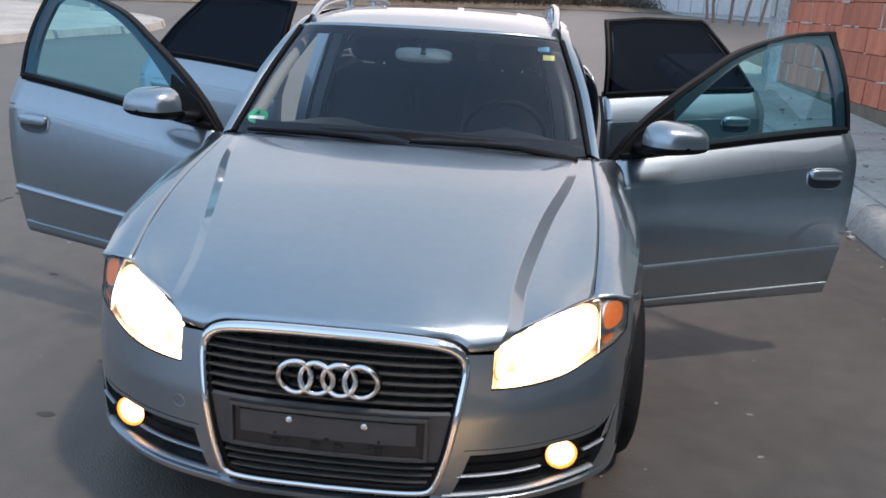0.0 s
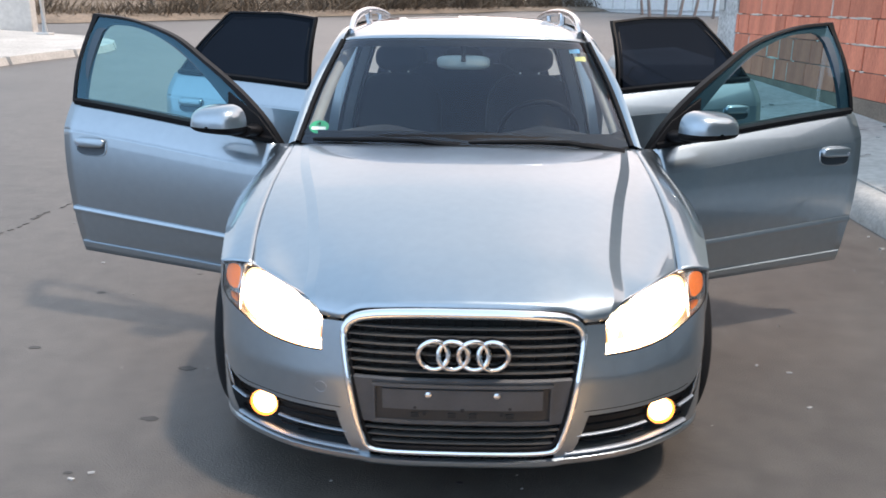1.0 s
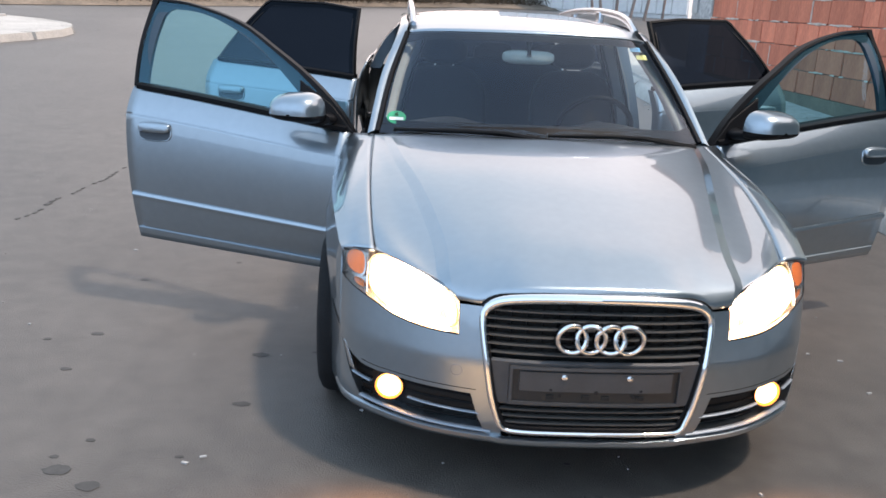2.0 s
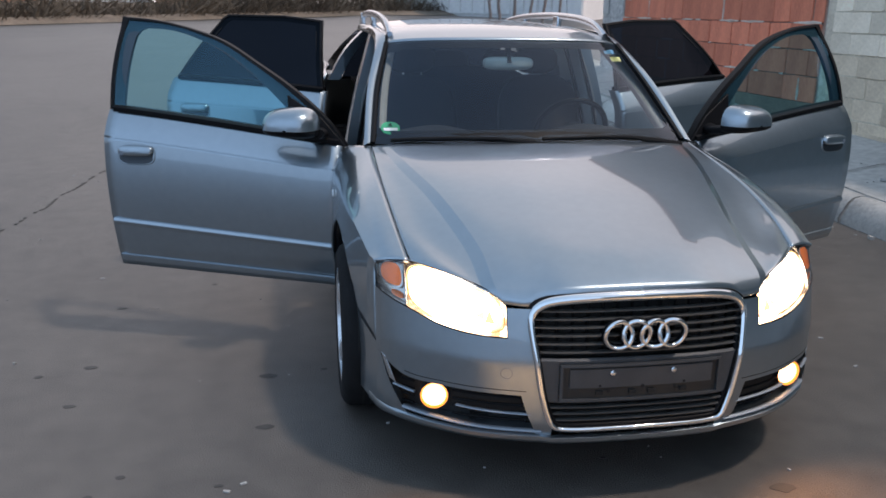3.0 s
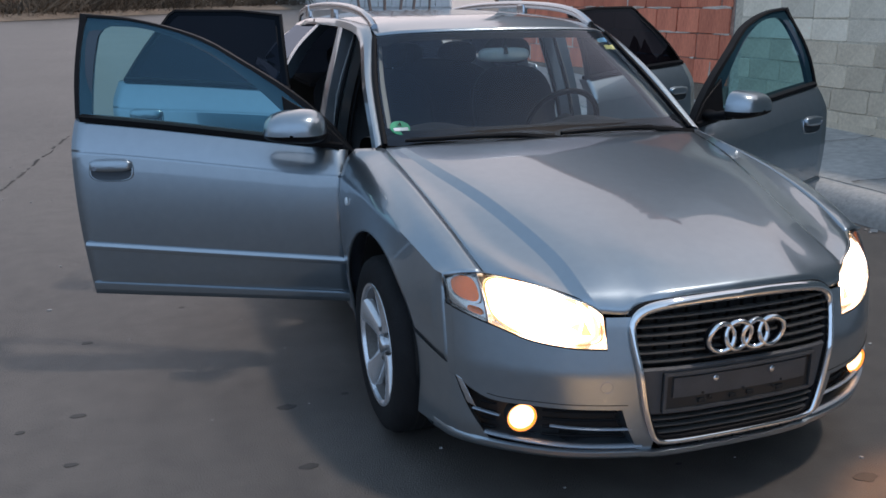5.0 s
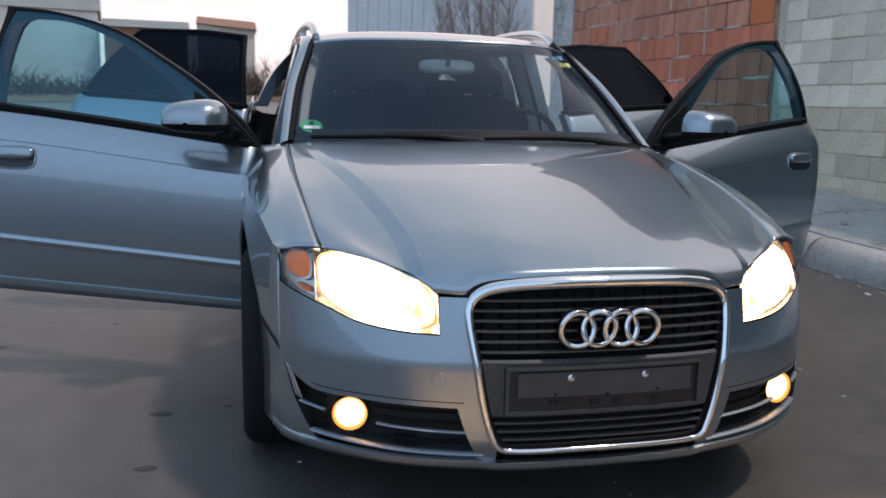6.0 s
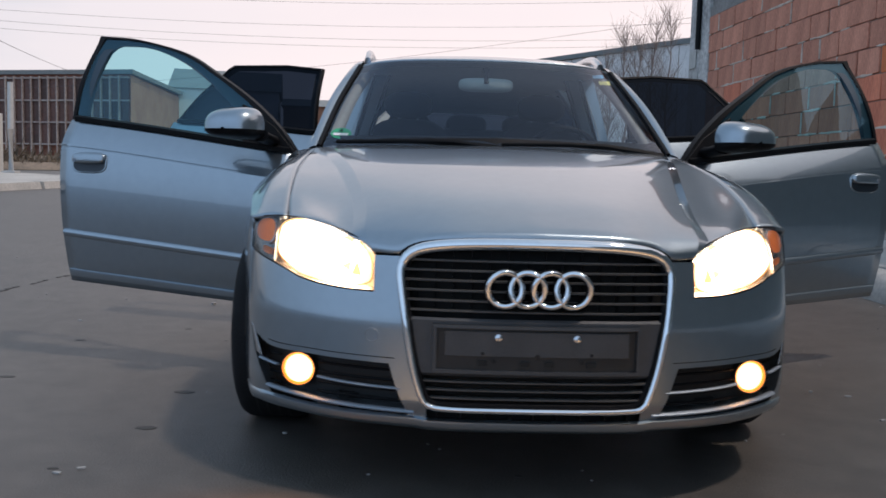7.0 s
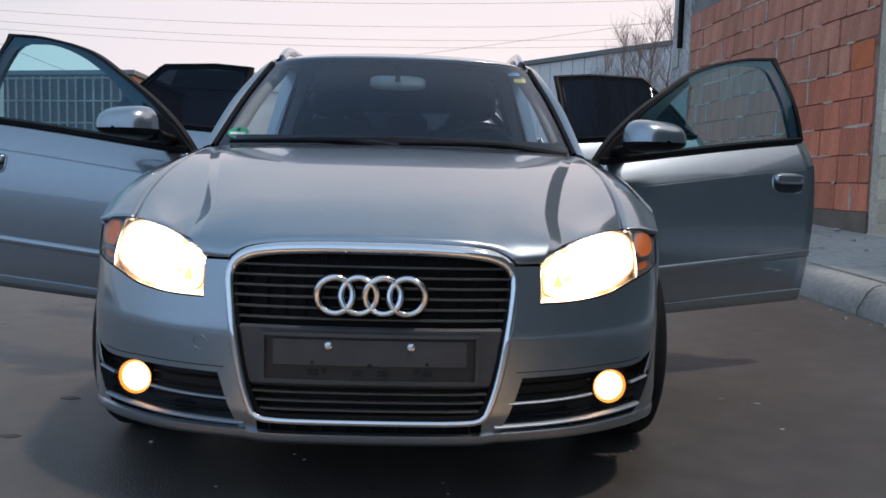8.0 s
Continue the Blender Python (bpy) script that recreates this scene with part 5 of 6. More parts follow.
for side in (1, -1):
    g = Geo(side)
    # between grille and lamp
    g.grid([[skin_point(soft(GRILLE_X, z) + (0.408 - soft(GRILLE_X, z)) * k / 6, z) for k in range(7)] for z in steps([(0.366, 0.634, 16)])])
    # under the lamp
    g.grid([[skin_point(x, soft(FOG_TOP, x) + (soft(LAMP_LOW, x) - 0.003 - soft(FOG_TOP, x)) * v) for x in steps([(0.408, 0.776, 30)])] for v in [k / 14 for k in range(15)]])
    # corner beside the wing
    g.grid([[skin_point(x, 0.20 + (wing_seam(nose_y(x, 0.46)) - 0.2010) * v) for x in steps([(0.776, nose_x(ARCH_Y - math.sqrt(max(ARCH_R**2 - (0.20 + 0.275 * v - ARCH_Z) ** 2, 0)) - 0.002, 0.20 + 0.275 * v), 12)])] for v in [k / 14 for k in range(15)]])
    g.grid([[skin_point(0.765 + 0.0118 * k, 0.412 + 0.208 * v) for k in (0, 1)] for v in [k / 8 for k in range(9)]])
    g.grid([[skin_point(0.768 + 0.016 * k, 0.430 + 0.200 * v, 0.005) for k in (0, 1)] for v in [k / 8 for k in range(9)]])
    # outside the fog recess
    g.grid([[skin_point(soft(FOG_OUT, z) + (0.776 - soft(FOG_OUT, z)) * k / 6, z) for k in range(7)] for z in steps([(0.20, 0.412, 12)])])
    # inside the fog recess
    g.grid([[skin_point(max(soft(GRILLE_X, z), 0.27) + (soft(FOG_IN, z) - max(soft(GRILLE_X, z), 0.27)) * k / 4, z) for k in range(5)] for z in steps([(0.232, 0.366, 12)])])
    seam = [skin_point(x, soft(FOG_TOP, x) + 0.014, -0.0006) for x in steps([(0.352, 0.70, 18)])]
    part("trim_seam", Geo(side).tube(seam, 0.0011, 4, up=(0, 1, 0)), BLACK_TRIM, car, "thin dark joint line")
    # recess walls run inwards
    ring = [skin_point(x, soft(FOG_TOP, x)) for x in steps([(0.368, 0.765, 20)])] + [skin_point(soft(FOG_OUT, z), z) for z in (0.38, 0.34, 0.30, 0.262)] + [skin_point(x, 0.248) for x in steps([(0.70, 0.32, 16)])] + [skin_point(soft(FOG_IN, z), z) for z in (0.27, 0.30, 0.34)]
    g.grid([ring, [q + Vector((-0.02 if q.x > 0.6 else 0.0, 0.075, 0)) for q in ring]], wrap=True, flip=True)
    part("front_bumper", g, PAINT, car, "metallic grey-blue bumper half", smooth=38)
    g = Geo(side)
    g.grid([[skin_point(0.30 + 0.48 * u, z, 0.068) for u in [k / 16 for k in range(17)]] for z in (0.235, 0.30, 0.40)])
    fog_back = part("intake_mesh", g, DARK_PLASTIC, car, "black lower side intake", smooth=40)
    for x0, x1, z0, z1, r in ((0.335, 0.728, 0.303, 0.326, 0.007), (0.30, 0.70, 0.245, 0.256, 0.011)):
        path = [skin_point(x, z0 + (z1 - z0) * ((x - x0) / (x1 - x0)) ** 2, 0.006) for x in steps([(x0, x1, 20)])]
        for piece in ((path[:12], path[17:]) if z0 > 0.28 else (path,)):
            part("intake_blade", Geo(side).tube(piece, r, 8, flat=0.55, up=(0, 0, 1)), PAINT_MATT, car, "painted intake blade", smooth=60)
    for k in range(4):
        z = 0.262 + 0.026 * k
        for xa, xb in ((0.34, 0.555), (0.665, 0.70)):
            path = [skin_point(x, z, 0.045) for x in steps([(xa, xb, 8)])]
            part("intake_slat", Geo(side).tube(path, 0.004, 6), BLACK_TRIM, fog_back)
    tri = [skin_point(0.722, 0.330, 0.004), skin_point(0.742, 0.338, 0.001), skin_point(0.764, 0.415, -0.002), skin_point(0.752, 0.408, -0.001)]
    part("corner_trim", Geo(side).slab(tri, (0, 0.012, 0)), SATIN, car, bevel=0.002)
    # fog lamp
    c = Vector((0.610, nose_y(0.610, 0.315) + 0.030, 0.316))
    axis = Vector((0.16, -1, 0)).normalized()
    fog = part("fog_lamp", Geo(side).lathe([(0.046, -0.03), (0.0465, 0.006), (0.0450, 0.009), (0.0435, 0.007), (0.0435, 0.0)], c, axis, 32), DARK_PLASTIC, car, "lit round fog lamp", smooth=50)
    part("fog_reflector", Geo(side).lathe([(0.0375, 0.001), (0.028, -0.005), (0.016, -0.010), (0.0, -0.012)], c, axis, 32), FOG_GLOW, fog, "glowing warm fog lamp bulb and reflector", smooth=60)
    # shoulder and rim emit amber themselves, painting the warm fringe of the glow
    part("fog_shoulder", Geo(side).lathe([(0.0405, 0.004), (0.0375, 0.001)], c, axis, 32), FOG_EDGE, fog, "amber-lit reflector shoulder", smooth=60)
    part("fog_rim", Geo(side).lathe([(0.0435, 0.007), (0.0405, 0.004)], c, axis, 32), FOG_EDGE, fog, "amber-lit reflector rim", smooth=60)
    part("fog_glass", Geo(side).lathe([(0.043, 0.008), (0.028, 0.013), (0.0, 0.015)], c, axis, 24), LENS_GLASS, fog, smooth=60)

    # headlamp: bright shell, two reflectors, amber turn lamp, clear cover
    def lamp_point(x, v, sink=0.0):
        z = soft(LAMP_LOW, x) + (soft(LAMP_TOP, x) - soft(LAMP_LOW, x)) * v
        lean = soft(((0.405, 0.012), (0.47, 0.036), (0.57, 0.050), (0.665, 0.085), (0.72, 0.060), (0.776, 0.018)), x)
        return skin_point(x, z, sink + lean * max(0.0, v) ** 2)

    xs_ = steps([(0.408, 0.774, 36)])
    vs_ = [k / 14 for k in range(15)]
    g = Geo(side)
    g.grid([[lamp_point(x, v, 0.004) for x in xs_] for v in vs_])
    shell = Geo(side)
    ring = [lamp_point(x, 0) for x in xs_] + [lamp_point(0.774, v) for v in vs_[1:-1]] + [lamp_point(x, 1) for x in reversed(xs_)] + [lamp_point(0.408, v) for v in reversed(vs_[1:-1])]
    shell.grid([ring, [q + Vector((0, 0.09, 0)) for q in ring]], wrap=True, flip=True)
    shell.grid([[lamp_point(x, v, 0.088) for x in xs_] for v in vs_])
    headlamp = part("headlamp", shell, LAMP_SHELL, car, "lit headlamp unit with clear cover", smooth=40)
    part("lamp_cover", g, LENS_GLASS, headlamp, "clear curved lamp cover", smooth=60).visible_shadow = False
    trim = [q + Vector((0, 0.001, 0)) for q in ring]
    part("lamp_seal", Geo(side).tube(trim, 0.0014, 5, closed=True, up=(0, 1, 0)), BLACK_TRIM, headlamp)

    def bowl(name, x0, x1, v0, v1, depth, material, label, r0=0.0, r1=1.0, square=0.75, deep=0.0):
        gg = Geo(side)
        rows_ = []
        for r in [r0 + (r1 - r0) * k / 8 for k in range(9)]:
            row = []
            for j in range(32):
                a = 2 * math.pi * j / 32
                cu, su = math.cos(a), math.sin(a)
                x = (x0 + x1) / 2 + (x1 - x0) / 2 * r * math.copysign(abs(cu) ** square, cu)
                v = (v0 + v1) / 2 + (v1 - v0) / 2 * r * math.copysign(abs(su) ** square, su)
                row.append(lamp_point(x, v, 0.012 + deep + depth * (1 - r * r)))
            rows_.append(row)
        gg.grid(rows_, wrap=True, flip=True)
        part(name, gg, material, headlamp, label, smooth=70)

    # emission steps down outwards to paint the glow's warm fringe
    bowl("reflector_edge", 0.411, 0.684, 0.02, 0.985, 0.0, HEAD_EDGE, "amber-lit reflector edge", 0.97, 1.0, 0.52)
    bowl("reflector_shoulder", 0.411, 0.684, 0.02, 0.985, 0.030, HEAD_WARM, "warm-lit reflector shoulder", 0.70, 0.97, 0.52, 0.010)
    bowl("main_reflector", 0.428, 0.6845, 0.075, 0.99, 0.030, HEAD_GLOW, "glowing double reflector", 0.0, 0.93, 0.52)
    bowl("reflector_flank", 0.428, 0.6845, 0.075, 0.99, 0.030, HEAD_SOFT, "bright warm reflector flank", 0.93, 0.972, 0.52)
    bowl("reflector_rim", 0.428, 0.6845, 0.075, 0.99, 0.030, HEAD_WARM, "warm glowing reflector rim", 0.972, 1.0, 0.52)
    # facets emit on their own, painting warm lamplight on the reflector
    for (xa, va), (xb, vb), (xc, vc), tone in (((0.440, 0.28), (0.470, 0.26), (0.455, 0.58), HEAD_FACET), ((0.474, 0.30), (0.498, 0.38), (0.468, 0.50), HEAD_WARM), ((0.455, 0.84), (0.500, 0.86), (0.478, 0.95), HEAD_WARM)):
        part("inner_baffle", Geo(side).slab([lamp_point(xa, va, 0.010), lamp_point(xb, vb, 0.010), lamp_point(xc, vc, 0.010)], (0, 0.004, 0)), tone, headlamp, "amber-lit reflector facet", smooth=0)
    g = Geo(side).grid([[lamp_point(0.688, v, s) for v in vs_] for s in (0.006, 0.03, 0.06, 0.087)])
    part("chamber_divider", g, LAMP_SHELL, headlamp, smooth=60, thick=0.002)
    g = Geo(side).grid([[lamp_point(x, v, 0.022) for x in steps([(0.690, 0.772, 10)])] for v in vs_])
    part("turn_chamber", g, LAMP_SHELL, headlamp, "pale silvery turn lamp chamber", smooth=60)
    bowl("turn_lamp_ring", 0.694, 0.763, 0.32, 0.97, -0.004, LAMP_SHELL, "silvery ring round the turn lamp", 0.86, 1.0)
    bowl("turn_lamp", 0.698, 0.759, 0.36, 0.93, 0.006, AMBER, "round amber turn lamp")
    bowl("parking_reflector", 0.694, 0.735, 0.07, 0.28, 0.006, AMBER, "", 0.0, 0.8)

# beams of the lit lamps on the road
for side in (1, -1):
    beam_data = bpy.data.lights.new("fog_beam", "SPOT")
    beam_data.energy, beam_data.color, beam_data.spot_size, beam_data.spot_blend, beam_data.shadow_soft_size = 6.0, (1.0, 0.46, 0.17), radians(150), 1.0, 0.04
    beam = new("fog_beam", beam_data)
    start = Vector((side * 0.615, nose_y(0.610, 0.315) - 0.03, 0.315))
    beam.matrix_world = look(start, start + Vector((side * 0.25, -1, -0.35)))
    head_data = bpy.data.lights.new("headlamp_beam", "SPOT")
    head_data.energy, head_data.color, head_data.spot_size, head_data.spot_blend, head_data.shadow_soft_size = 900.0, (1.0, 0.70, 0.40), radians(76), 0.9, 0.05
    head = new("headlamp_beam", head_data)
    start = Vector((side * 0.57, nose_y(0.57, 0.64) - 0.03, 0.635))
    head.matrix_world = look(start, start + Vector((side * 0.05, -1, -0.16)))

# bottom lip in one piece
g = Geo()
lip_top = [(x, nose_y(x, 0.236) + 0.002, 0.236 if x > 0.27 else 0.232) for x in steps([(0, 0.72, 24)])] + [(x, nose_y(x, 0.22), 0.236 - (x - 0.72) * 0.15) for x in steps([(0.74, 0.795, 6)])]
rows = [mirror_curve(lip_top)]
for dy, dz in ((-0.010, -0.006), (-0.010, -0.018), (0.006, -0.034), (0.04, -0.042), (0.12, -0.040)):
    rows.append(mirror_curve([(x, y + dy, z + dz) for x, y, z in lip_top]))
g.grid(rows, flip=True)
part("bumper_lip", g, PAINT, car, "painted lower bumper lip with bright edge", smooth=45)

# single-frame grille
grille = thing("grille", "", "")
grille.parent = car
for key in list(grille.keys()):
    del grille[key]
loop = [(0, 0.671), (0.12, 0.670), (0.225, 0.665), (0.295, 0.653), (0.332, 0.628), (0.341, 0.59), (0.330, 0.50), (0.310, 0.38), (0.287, 0.30), (0.268, 0.270), (0.225, 0.2625), (0.12, 0.2615), (0, 0.2615)]
half = spline([(x, 0, z) for x, z in loop], 60)
full = [Vector((q.x, nose_y(q.x, q.z) - 0.012 + 0.012 * max(0, (q.z - 0.5) / 0.17), q.z)) for q in half] + [Vector((-q.x, nose_y(q.x, q.z) - 0.012 + 0.012 * max(0, (q.z - 0.5) / 0.17), q.z)) for q in reversed(half[1:-1])]
radii = [soft(((0.255, 0.0075), (0.30, 0.0095), (0.60, 0.0115), (0.64, 0.0145), (0.68, 0.0165)), q.z) for q in full]
part("chrome_frame", Geo().tube(full, radii, 10, closed=True, up=(0, 1, 0)), CHROME, grille, "polished chrome grille surround", smooth=70)
seam = [q + Vector((q.x * 0.030, 0.016, 0.009)) for q in full if q.z > 0.612]
seam.sort(key=lambda q: q.x)
part("bonnet_gap_seal", Geo().tube(seam, 0.0075, 6), BLACK_TRIM, grille, "black seal between bonnet and grille", smooth=60)
part("inner_frame", Geo().tube([Vector((q.x * 0.965, q.y + 0.014, 0.465 + (q.z - 0.465) * 0.955)) for q in full], 0.008, 6, closed=True, up=(0, 1, 0)), BLACK_TRIM, grille)
# near-black sheet gives the unlit depth behind the slats
g = Geo().grid([[(x, nose_y(x, z) + 0.05, z) for x in steps([(-0.335, 0.335, 20)])] for z in steps([(0.20, 0.66, 10)])])
part("grille_back", g, VOID, grille, smooth=60)


def wide(z):
    return soft(GRILLE_X, min(z, 0.62)) - 0.012 - (0.03 if z > 0.635 else 0)


def slat(z, deep=0.026):
    w = wide(z)
    xs2 = steps([(-w, w, 16)])
    gg = Geo()
    gg.grid([[(x, nose_y(x, z) + dy, z + dz) for x in xs2] for dy, dz in ((deep, 0.001), (0.004, 0.0036), (0.0, 0.0022), (0.0, -0.0014), (0.004, -0.0030), (deep, -0.003))])
    part("slat", gg, SLAT, grille, smooth=30)


for k in range(6):
    slat(0.505 + 0.0245 * k)
for k in range(3):
    slat(0.287 + 0.021 * k)
for k in range(14):
    x = -0.30 + 0.6 * k / 13
    part("upright", Geo().box((x, nose_y(x, 0.57) + 0.038, 0.572), (0.004, 0.012, 0.155)), BLACK_TRIM, grille, smooth=0)
g = Geo()
zs_ = [(0.486, 0.010), (0.488, 0.0), (0.482, -0.006), (0.350, -0.004), (0.343, 0.002), (0.343, 0.02)]
g.grid([[(u * wide(z), nose_y(u * wide(z), z) + dy + 0.004, z) for u in steps([(-1, 1, 24)])] for z, dy in zs_])
band_part = part("plate_panel", g, GREY_PLASTIC, grille, "matt grey number plate panel", smooth=35)
plate = thing("plate_holder", "", "")
plate.parent = grille
for key in list(plate.keys()):
    del plate[key]


def on_panel(x, z, out):
    return (x, nose_y(x, z) - out + 0.002, z)


def holder_bar(x0, x1, z0, z1, out, material, name="holder_rim"):
    gg = Geo()
    xs2 = steps([(x0, x1, max(2, int((x1 - x0) / 0.04)))])
    gg.grid([[on_panel(x, z, o) for x in xs2] for z, o in ((z1, -0.004), (z1, out), (z0, out), (z0, -0.004))], flip=True)
    gg.slab([on_panel(x0, z0, -0.004), on_panel(x0, z0, out), on_panel(x0, z1, out), on_panel(x0, z1, -0.004)], (0.0005, 0, 0))
    gg.slab([on_panel(x1, z0, -0.004), on_panel(x1, z0, out), on_panel(x1, z1, out), on_panel(x1, z1, -0.004)], (-0.0005, 0, 0))
    return part(name, gg, material, plate, smooth=30)


holder_bar(-0.258, 0.258, 0.356, 0.474, 0.006, DARK_PLASTIC, "holder_plate")
for a in ((-0.258, 0.258, 0.466, 0.474), (-0.258, 0.258, 0.354, 0.362), (-0.258, -0.249, 0.362, 0.466), (0.249, 0.258, 0.362, 0.466)):
    holder_bar(*a, 0.014, GREY_PLASTIC)
holder_bar(-0.228, 0.228, 0.398, 0.459, 0.011, GREY_PLASTIC, "holder_centre")
for x in (-0.097, 0.097):
    c = Vector(on_panel(x, 0.445, 0.011))
    part("screw", Geo().lathe([(0.0095, 0), (0.009, 0.004), (0.0045, 0.006), (0.0, 0.006)], c, (0, -1, 0.1), 14), SATIN, plate)
for x, z, w in ((-0.135, 0.405, 0.008), (0.135, 0.405, 0.008), (-0.108, 0.386, 0.010), (0.112, 0.386, 0.010), (0.0, 0.399, 0.011)):
    c = Vector(on_panel(x, z, 0.0125))
    # raised near-black disc paints the shade of a hole
    part("fixing_hole", Geo().lathe([(w * 0.55, 0), (w * 0.5, 0.001), (0.0, 0.001)], c, (0, -1, 0), 12), VOID, plate)
for x in (-0.135, -0.03, 0.03, 0.135):
    part("clip", Geo().box(on_panel(x, 0.380, 0.0085), (0.022, 0.006, 0.012)), VOID, plate, smooth=0)

# four interlaced rings
for k in range(4):
    cx = -0.0848 + 0.0565 * k
    pts = []
    for j in range(40):
        a = 2 * math.pi * j / 40
        pts.append(Vector((cx + 0.042 * math.cos(a), nose_y(0.05, 0.56) - 0.022 + 0.004 * math.sin(2 * a + k * math.pi), 0.564 + 0.042 * math.sin(a))))
    ring_ob = part("badge_ring", Geo().tube(pts, 0.0078, 8, closed=True, up=(0, 1, 0), flat=1.0), CHROME, grille, "bright chrome ring", smooth=70)
    back_pts = [q + Vector((0, 0.010, 0)) for q in pts]
    part("ring_base", Geo().tube(back_pts, 0.0095, 6, closed=True, up=(0, 1, 0)), BLACK_TRIM, grille, smooth=60)
# slot below the chrome, its unlit depth put in as a near-black sheet
g = Geo().grid([[(x, nose_y(x, 0.245) + 0.04, z) for x in steps([(-0.285, 0.285, 12)])] for z in (0.222, 0.262)])
part("lower_slot", g, VOID, grille, smooth=60)
for k in range(9):
    x = -0.24 + 0.06 * k
    part("slot_rib", Geo().box((x, nose_y(x, 0.245) + 0.02, 0.2445), (0.006, 0.03, 0.028)), BLACK_TRIM, grille, smooth=0)
for x in (-0.412,):
    c = Vector((x, nose_y(x, 0.436) - 0.0006, 0.436))
    pts = [c + Vector((0.017 * math.cos(a), (0.30 if x > 0 else -0.30) * 0.017 * math.cos(a), 0.017 * math.sin(a))) for a in [k * math.pi / 12 for k in range(24)]]
    part("tow_cap", Geo().tube(pts, 0.0007, 4, closed=True, up=(0, 1, 0)), PAINT_IN, car)

# ---------- wheels ----------
def wheel(place, spin):
    """Tyre, rim with five broad spokes, hub cap, brake disc; axis along +x at the outer face."""
    w = part("wheel", Geo().lathe([(0.212, 0.012), (0.240, 0.020), (0.275, 0.020), (0.300, 0.008), (0.3125, -0.012), (0.316, -0.05), (0.316, -0.155), (0.3125, -0.195), (0.297, -0.215), (0.24, -0.222), (0.21, -0.21)], (0, 0, 0), (1, 0, 0), 64), RUBBER, car, "black tyre on a five-spoke alloy wheel", smooth=50)
    w.matrix_world = place
    for x in (-0.055, -0.085, -0.12, -0.15):
        # near-black bands on the tread paint the shade of its grooves
        part("tread_groove", Geo().lathe([(0.3166, x - 0.004), (0.3166, x + 0.004)], (0, 0, 0), (1, 0, 0), 48), VOID, w)
    part("rim", Geo().lathe([(0.222, 0.010), (0.218, 0.016), (0.209, 0.014), (0.203, 0.002)], (0, 0, 0), (1, 0, 0), 64), ALLOY, w, "bright alloy rim", smooth=50)
    part("rim_barrel", Geo().lathe([(0.203, 0.002), (0.198, -0.03), (0.185, -0.10), (0.19, -0.20)], (0, 0, 0), (1, 0, 0), 64), BRAKE, w, "dusty grey inner barrel", smooth=50)
    part("brake_disc", Geo().lathe([(0.145, -0.085), (0.145, -0.075), (0.06, -0.075), (0.06, -0.02)], (0, 0, 0), (1, 0, 0), 40), BRAKE, w, "grey brake disc")
    # near-black disc gives the unlit depth behind the spokes
    part("rim_back", Geo().lathe([(0.19, -0.13), (0.0, -0.13)], (0, 0, 0), (1, 0, 0), 40), VOID, w)
    for k in range(5):
        a = spin + 2 * math.pi * k / 5
        m = Matrix.Rotation(a, 4, "X")
        g = Geo()
        rows_ = []
        for r, half, x in ((0.030, 0.030, -0.014), (0.07, 0.032, -0.014), (0.12, 0.037, -0.007), (0.165, 0.045, 0.001), (0.207, 0.060, 0.010)):
            rows_.append([Vector((x - 0.030, -half * 1.05, r)), Vector((x - 0.006, -half, r)), Vector((x + 0.002, -half * 0.75, r)), Vector((x + 0.004, 0, r)), Vector((x + 0.002, half * 0.75, r)), Vector((x - 0.006, half, r)), Vector((x - 0.030, half * 1.05, r))])
        g.grid(rows_, flip=True)
        g.moved(m)
        part("spoke", g, ALLOY, w, smooth=50)
    part("hub_cap", Geo().lathe([(0.034, -0.016), (0.034, -0.004), (0.030, 0.001), (0.0, 0.003)], (0, 0, 0), (1, 0, 0), 24), SATIN, w, smooth=50)
    for k in range(5):
        a = spin + 2 * math.pi * (k + 0.5) / 5
        part("wheel_bolt", Geo().lathe([(0.008, -0.02), (0.008, -0.008), (0.0, -0.008)], (0, 0.054 * math.sin(-a), 0.054 * math.cos(a)), (1, 0, 0), 8), BRAKE, w)
    return w


for side in (1, -1):
    for x, y in ((0.857, ARCH_Y - 0.036), (0.845, REAR_Y)):
        wheel(Matrix.Translation((side * x, y, 0.314)) @ Matrix.Rotation(0 if side > 0 else math.pi, 4, "Z"), 0.35 if side > 0 else 0.0)

# ---------- wipers, screen stickers, aerial seam ----------
for x0, x1, dz in ((-0.62, -0.02, 0.0), (0.02, 0.55, 0.0)):
    a, b = screen_point(x0 / 0.68, 0.02) + Vector((0, -0.020, 0.010)), screen_point(x1 / 0.68, 0.0) + Vector((0, -0.020, 0.014))
    blade = part("wiper", Geo().tube([a, a.lerp(b, 0.5) + Vector((0, -0.008, 0.010)), b], [0.008, 0.011, 0.008], 6), BLACK_TRIM, car, "black wiper blade", smooth=60)
    part("wiper_arm", Geo().tube([a.lerp(b, 0.35) + Vector((0, -0.004, 0.012)), a.lerp(b, 0.75) + Vector((0, -0.012, 0.010)), b + Vector((0.09, -0.02, -0.02))], [0.006, 0.010, 0.014], 6), BLACK_TRIM, blade)
g = Geo()
g.grid([mirror_curve([(x, soft(((0, 1.225), (0.4, 1.252), (0.70, 1.318)), x) + dy, soft(((0, 0.952), (0.7, 0.936)), x) + dz) for x in steps([(0, 0.69, 12)])]) for dy, dz in ((-0.01, -0.03), (0.012, -0.024), (0.05, -0.004), (0.085, 0.038))])
part("scuttle", g, BLACK_TRIM, car, "black plastic scuttle below the windscreen", smooth=50)

